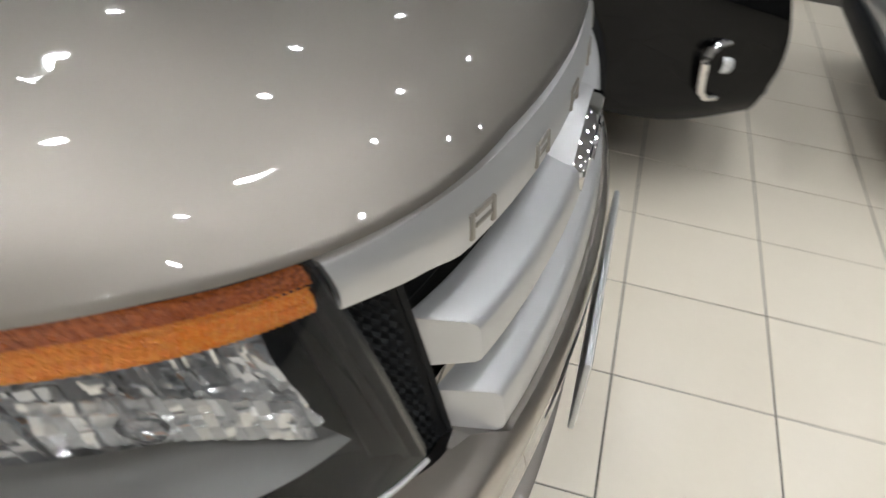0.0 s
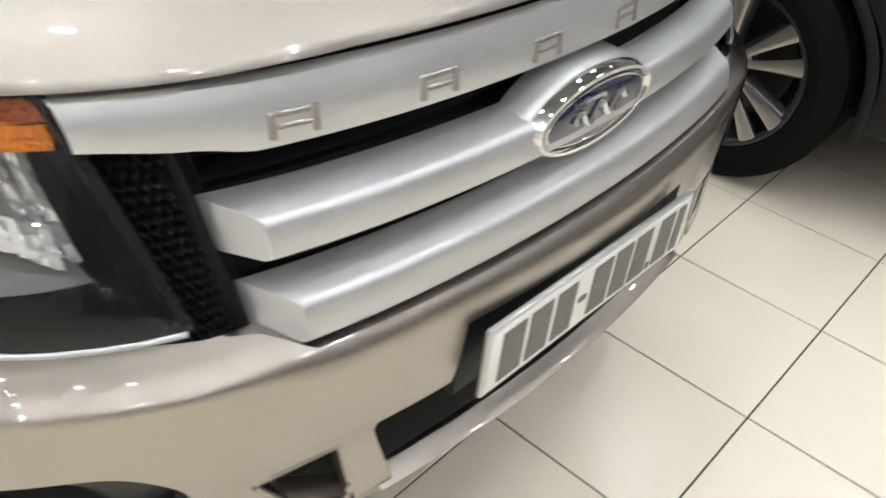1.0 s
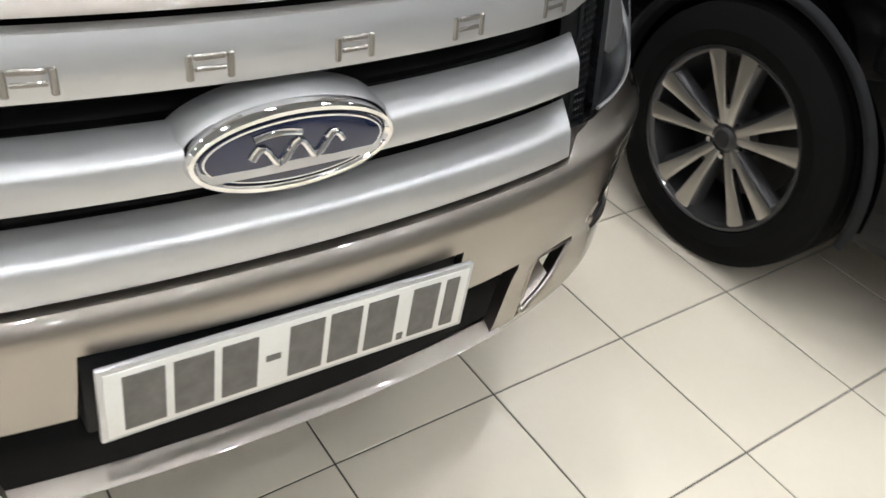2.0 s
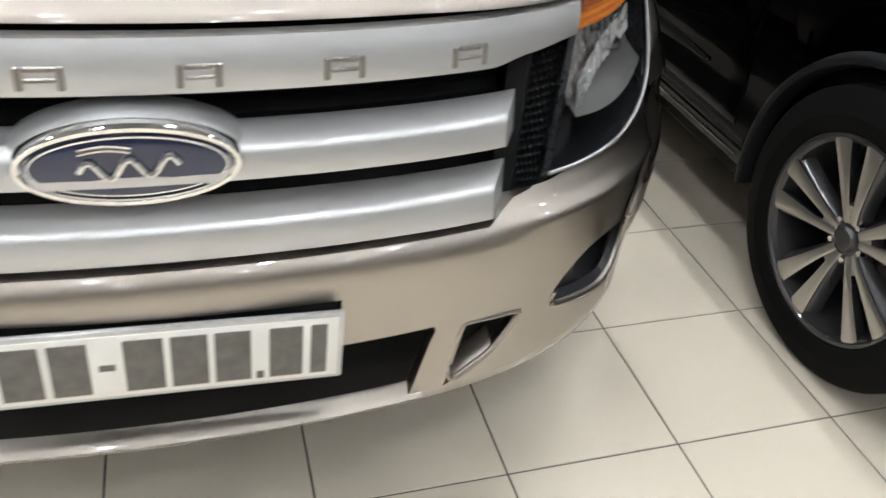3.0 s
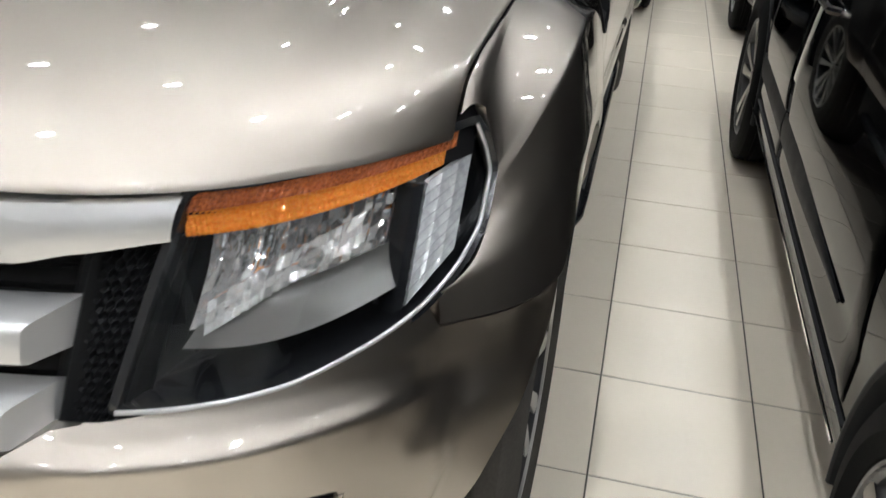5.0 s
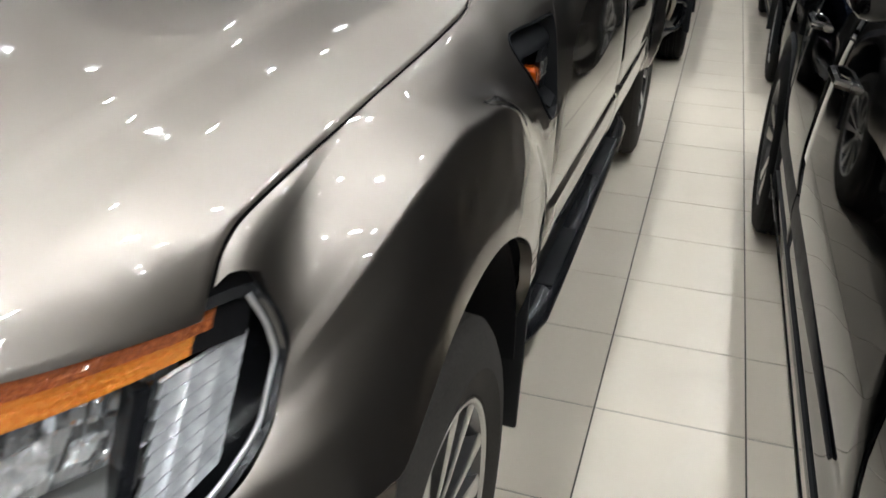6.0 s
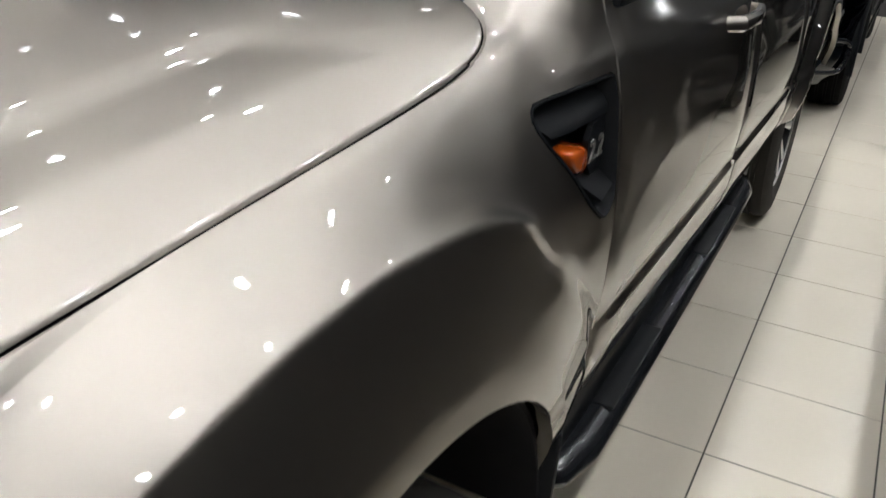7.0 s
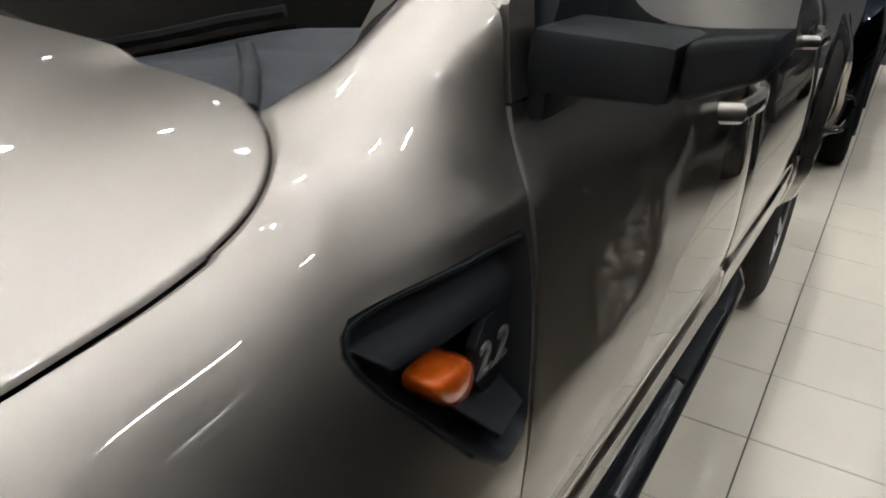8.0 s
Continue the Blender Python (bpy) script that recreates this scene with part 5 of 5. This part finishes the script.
        for i in range(5):
            for j in range(3):
                x0 = hw * 0.53 + i * hw * 0.062
                joined(box(x0, x0 + 0.045, 0.12 + 0.04 * i, 0.16 + 0.04 * i, hood * 0.715 + j * 0.03, hood * 0.715 + j * 0.03 + 0.026, 0.006, segments=1), fb)
        part("lamp_inner", fb if s > 0 else mirror(fb), REFLECT, lp, "facetted chrome lamp inside")
        fx, fy = hw * 0.845, 0.20
        fx = fx - (0.045 if chrome_fog else 0.0)
        ring_pts = []
        for k in range(32):
            c, sn = math.cos(k / 32 * math.tau), math.sin(k / 32 * math.tau)
            f = (abs(c) ** 4 + abs(sn) ** 4) ** -0.25
            ring_pts.append((fx + 0.100 * c * f + 0.012 * sn * f, fog_z - 0.008 + 0.092 * sn * f))
        fr = tube([(x, fy + (x - fx) * 0.75 - 0.035, z) for x, z in ring_pts + ring_pts[:2]], 0.014, 10)
        if chrome_fog:
            part("fog_bezel", fr if s > 0 else mirror(fr), CHROME, car, "pale chrome fog lamp bezel")
            lm = lathe([(0.0, -0.02), (0.03, -0.018), (0.036, -0.008), (0.038, 0.02)], 24)
            lm.transform(Matrix.Translation((fx + 0.01, fy - 0.02, fog_z + 0.01)) @ Matrix.Rotation(radians(70), 4, "Z"))
            part("fog_lamp", lm if s > 0 else mirror(lm), LAMP_WHITE, car, "round fog lamp")
        else:
            part("fog_bezel", fr if s > 0 else mirror(fr), PLASTIC_GLOSS, car)
    part("grille", box(-hw * 0.42, hw * 0.42, 0.005, 0.12, hood * 0.55, hood * 0.74, 0.02), PLASTIC_GLOSS, car, "dark grille")
    for k in range(4):
        part("grille_slat", box(-hw * 0.40, hw * 0.40, -0.004, 0.03, hood * 0.57 + k * 0.045, hood * 0.57 + k * 0.045 + 0.012, 0.004), CHROME, car)
    part("lower_intake", box(-hw * 0.6, hw * 0.6, -0.006, 0.1, 0.30, 0.40, 0.02), PLASTIC, car)
    for y in wy:
        wx = wheel_x or hw - 0.13
        add_wheel(wheels, car, wx, y, wr, 1, wheel_label, 6)
        add_wheel(wheels, car, -wx, y, wr, -1, wheel_label, 6)
    return car


suv_wheel = wheel_meshes(0.356, 0.235, 5, MACHINED, DARK_ALLOY, 0.215, RUBBER, (0.0105, 0.0270), 1.0, DARK_ALLOY, 0.682, True)
plain_wheel = wheel_meshes(0.335, 0.215, 5, ALLOY, DARK_ALLOY, 0.26, RUBBER)
suv_profile = curve([0.20, 0.28, 0.34, 0.42, 0.50, 0.56, 0.66, 0.74, 0.82, 0.90, 0.96, 1.02, 1.12], [0.10, 0.035, 0.010, 0.012, 0.014, 0.008, 0.004, 0.010, 0.019, 0.031, 0.044, 0.060, 0.095])
car_profile = curve([0.20, 0.30, 0.40, 0.55, 0.68, 0.80, 0.95, 1.10], [0.10, 0.03, 0.012, 0.012, 0.0, 0.01, 0.04, 0.08])
parked_car("suv", "glossy black suv with two-tone alloy wheels", "suv", pose(2.395, -0.45, 0), BLACK_PAINT, 4.92, 1.89, 1.68, suv_wheel, (0.944, 3.80), 0.352, suv_profile,
           hood=1.06, belt=1.10, ws=1.30, wheel_x=0.842, wheel_label="black tyre on a two-tone spoked alloy rim", chrome_fog=True, fog_z=0.46, low=0.10)
# out of view, added to darken the reflection in the pickup's doors
parked_car("suv", "unseen dark suv added behind the black one for the door reflections", "suv", pose(2.45, 4.95, 0), BLACK_PAINT, 4.6, 1.86, 1.66, plain_wheel, (0.90, 3.55), 0.335, suv_profile,
           hood=1.04, belt=1.08, ws=1.25, wheel_label="black tyre on a silver alloy rim", low=0.06)
parked_car("hatchback", "blue-black car parked nose on behind the pickup", "car", pose(0.12, 5.42, 0), NIGHT_PAINT, 4.3, 1.80, 1.5, plain_wheel, (0.85, 3.45), 0.335, car_profile,
           hood=0.98, belt=1.0, wheel_label="black tyre on a silver alloy rim", fog_z=0.42)
parked_car("sedan", "grey metallic car facing the row across the aisle", "car", pose(2.56, -0.86, 0, 0, 0, 180), GREY_PAINT, 4.5, 1.80, 1.46, plain_wheel, (0.85, 3.5), 0.335, car_profile,
           hood=0.95, belt=0.98, wheel_label="black tyre on a silver alloy rim")

# ---- ceiling lights ----
ring_me = mesh_of("can", lathe([(0.0555, 0.012), (0.0555, -0.030), (0.058, -0.033), (0.066, -0.033), (0.068, -0.030), (0.068, 0.012)], 28), LAMP_WHITE)
baffle_me = mesh_of("baffle", lathe([(0.0548, 0.008), (0.0548, -0.029)], 28), VOID)
glow_me = mesh_of("lens", lathe([(0.0, 0.004), (0.0535, 0.004), (0.0535, 0.011), (0.0, 0.011)], 24), GLOW)
first = thing("ceiling_light", "round white can light on the ceiling", "ceiling light", pose(0, 0, ZC - 0.012), group="ceiling lights")
down = pose(0, 0, 0, 0, -90, 0)
part_of("can", ring_me, first, down)
part_of("baffle", baffle_me, first, down, "black baffle")
part_of("lens", glow_me, first, down, "glowing lens")
# the first row, at x = -4.55, is added to brighten the west wall
spots = [(max(-4.55, -4.91 + 1.11 * i) + 0.05 * math.sin(7.0 * i + 3.0 * j), -5.9 + 1.30 * j + (0.3 if i % 2 else -0.1)) for i in range(9) for j in range(13)]
first.matrix_basis = pose(*spots[0], ZC - 0.012)
for x, y in spots[1:]:
    copy_thing(first, pose(x, y, ZC - 0.012))

# ---- floor ----
floor = tagged(new("floor", mesh_of("floor", box(X0 - 0.2, X1 + 0.2, Y0 - 0.2, Y1 + 0.2, -0.2, -0.003), GROUT)), "glossy beige square floor tiles with dark joints", "floor", kind="structure")
J = 0.0022
tile_bm = bmesh.new()
c = [(J, J), (TS - J, J), (TS - J, TS - J), (J, TS - J)]
bev = [(J + 0.0015, J + 0.0015), (TS - J - 0.0015, J + 0.0015), (TS - J - 0.0015, TS - J - 0.0015), (J + 0.0015, TS - J - 0.0015)]
top = [tile_bm.verts.new((x, y, 0)) for x, y in bev]
mid = [tile_bm.verts.new((x, y, -0.001)) for x, y in c]
bot = [tile_bm.verts.new((x, y, -0.0029)) for x, y in c]
tile_bm.faces.new(top)
for k in range(4):
    q = (k + 1) % 4
    tile_bm.faces.new((mid[k], mid[q], top[q], top[k]))
    tile_bm.faces.new((bot[k], bot[q], mid[q], mid[k]))
tile_me = mesh_of("tile", tile_bm, TILE, 10)
rest_v, rest_f = [], []
for i in range(-16, 9):
    for j in range(-17, 26):
        x, y = TX + i * TS, TY + j * TS
        if x < X0 or y < Y0 or x + TS > X1 or y + TS > Y1:
            continue
        if -6 <= i <= 5 and -5 <= j <= 19:
            t = part_of("tile", tile_me, floor, Matrix.Translation((x, y, 0)))
        else:
            n = len(rest_v)
            rest_v += [(x + px, y + py, 0) for px, py in bev] + [(x + px, y + py, -0.0029) for px, py in c]
            rest_f += [(n, n + 1, n + 2, n + 3)] + [(n + 4 + k, n + 4 + (k + 1) % 4, n + (k + 1) % 4, n + k) for k in range(4)]
me = bpy.data.meshes.new("tile_field")
me.from_pydata(rest_v, [], rest_f)
me.materials.append(TILE)
tagged(part_of("tile_field", me, floor), kind="stuff")
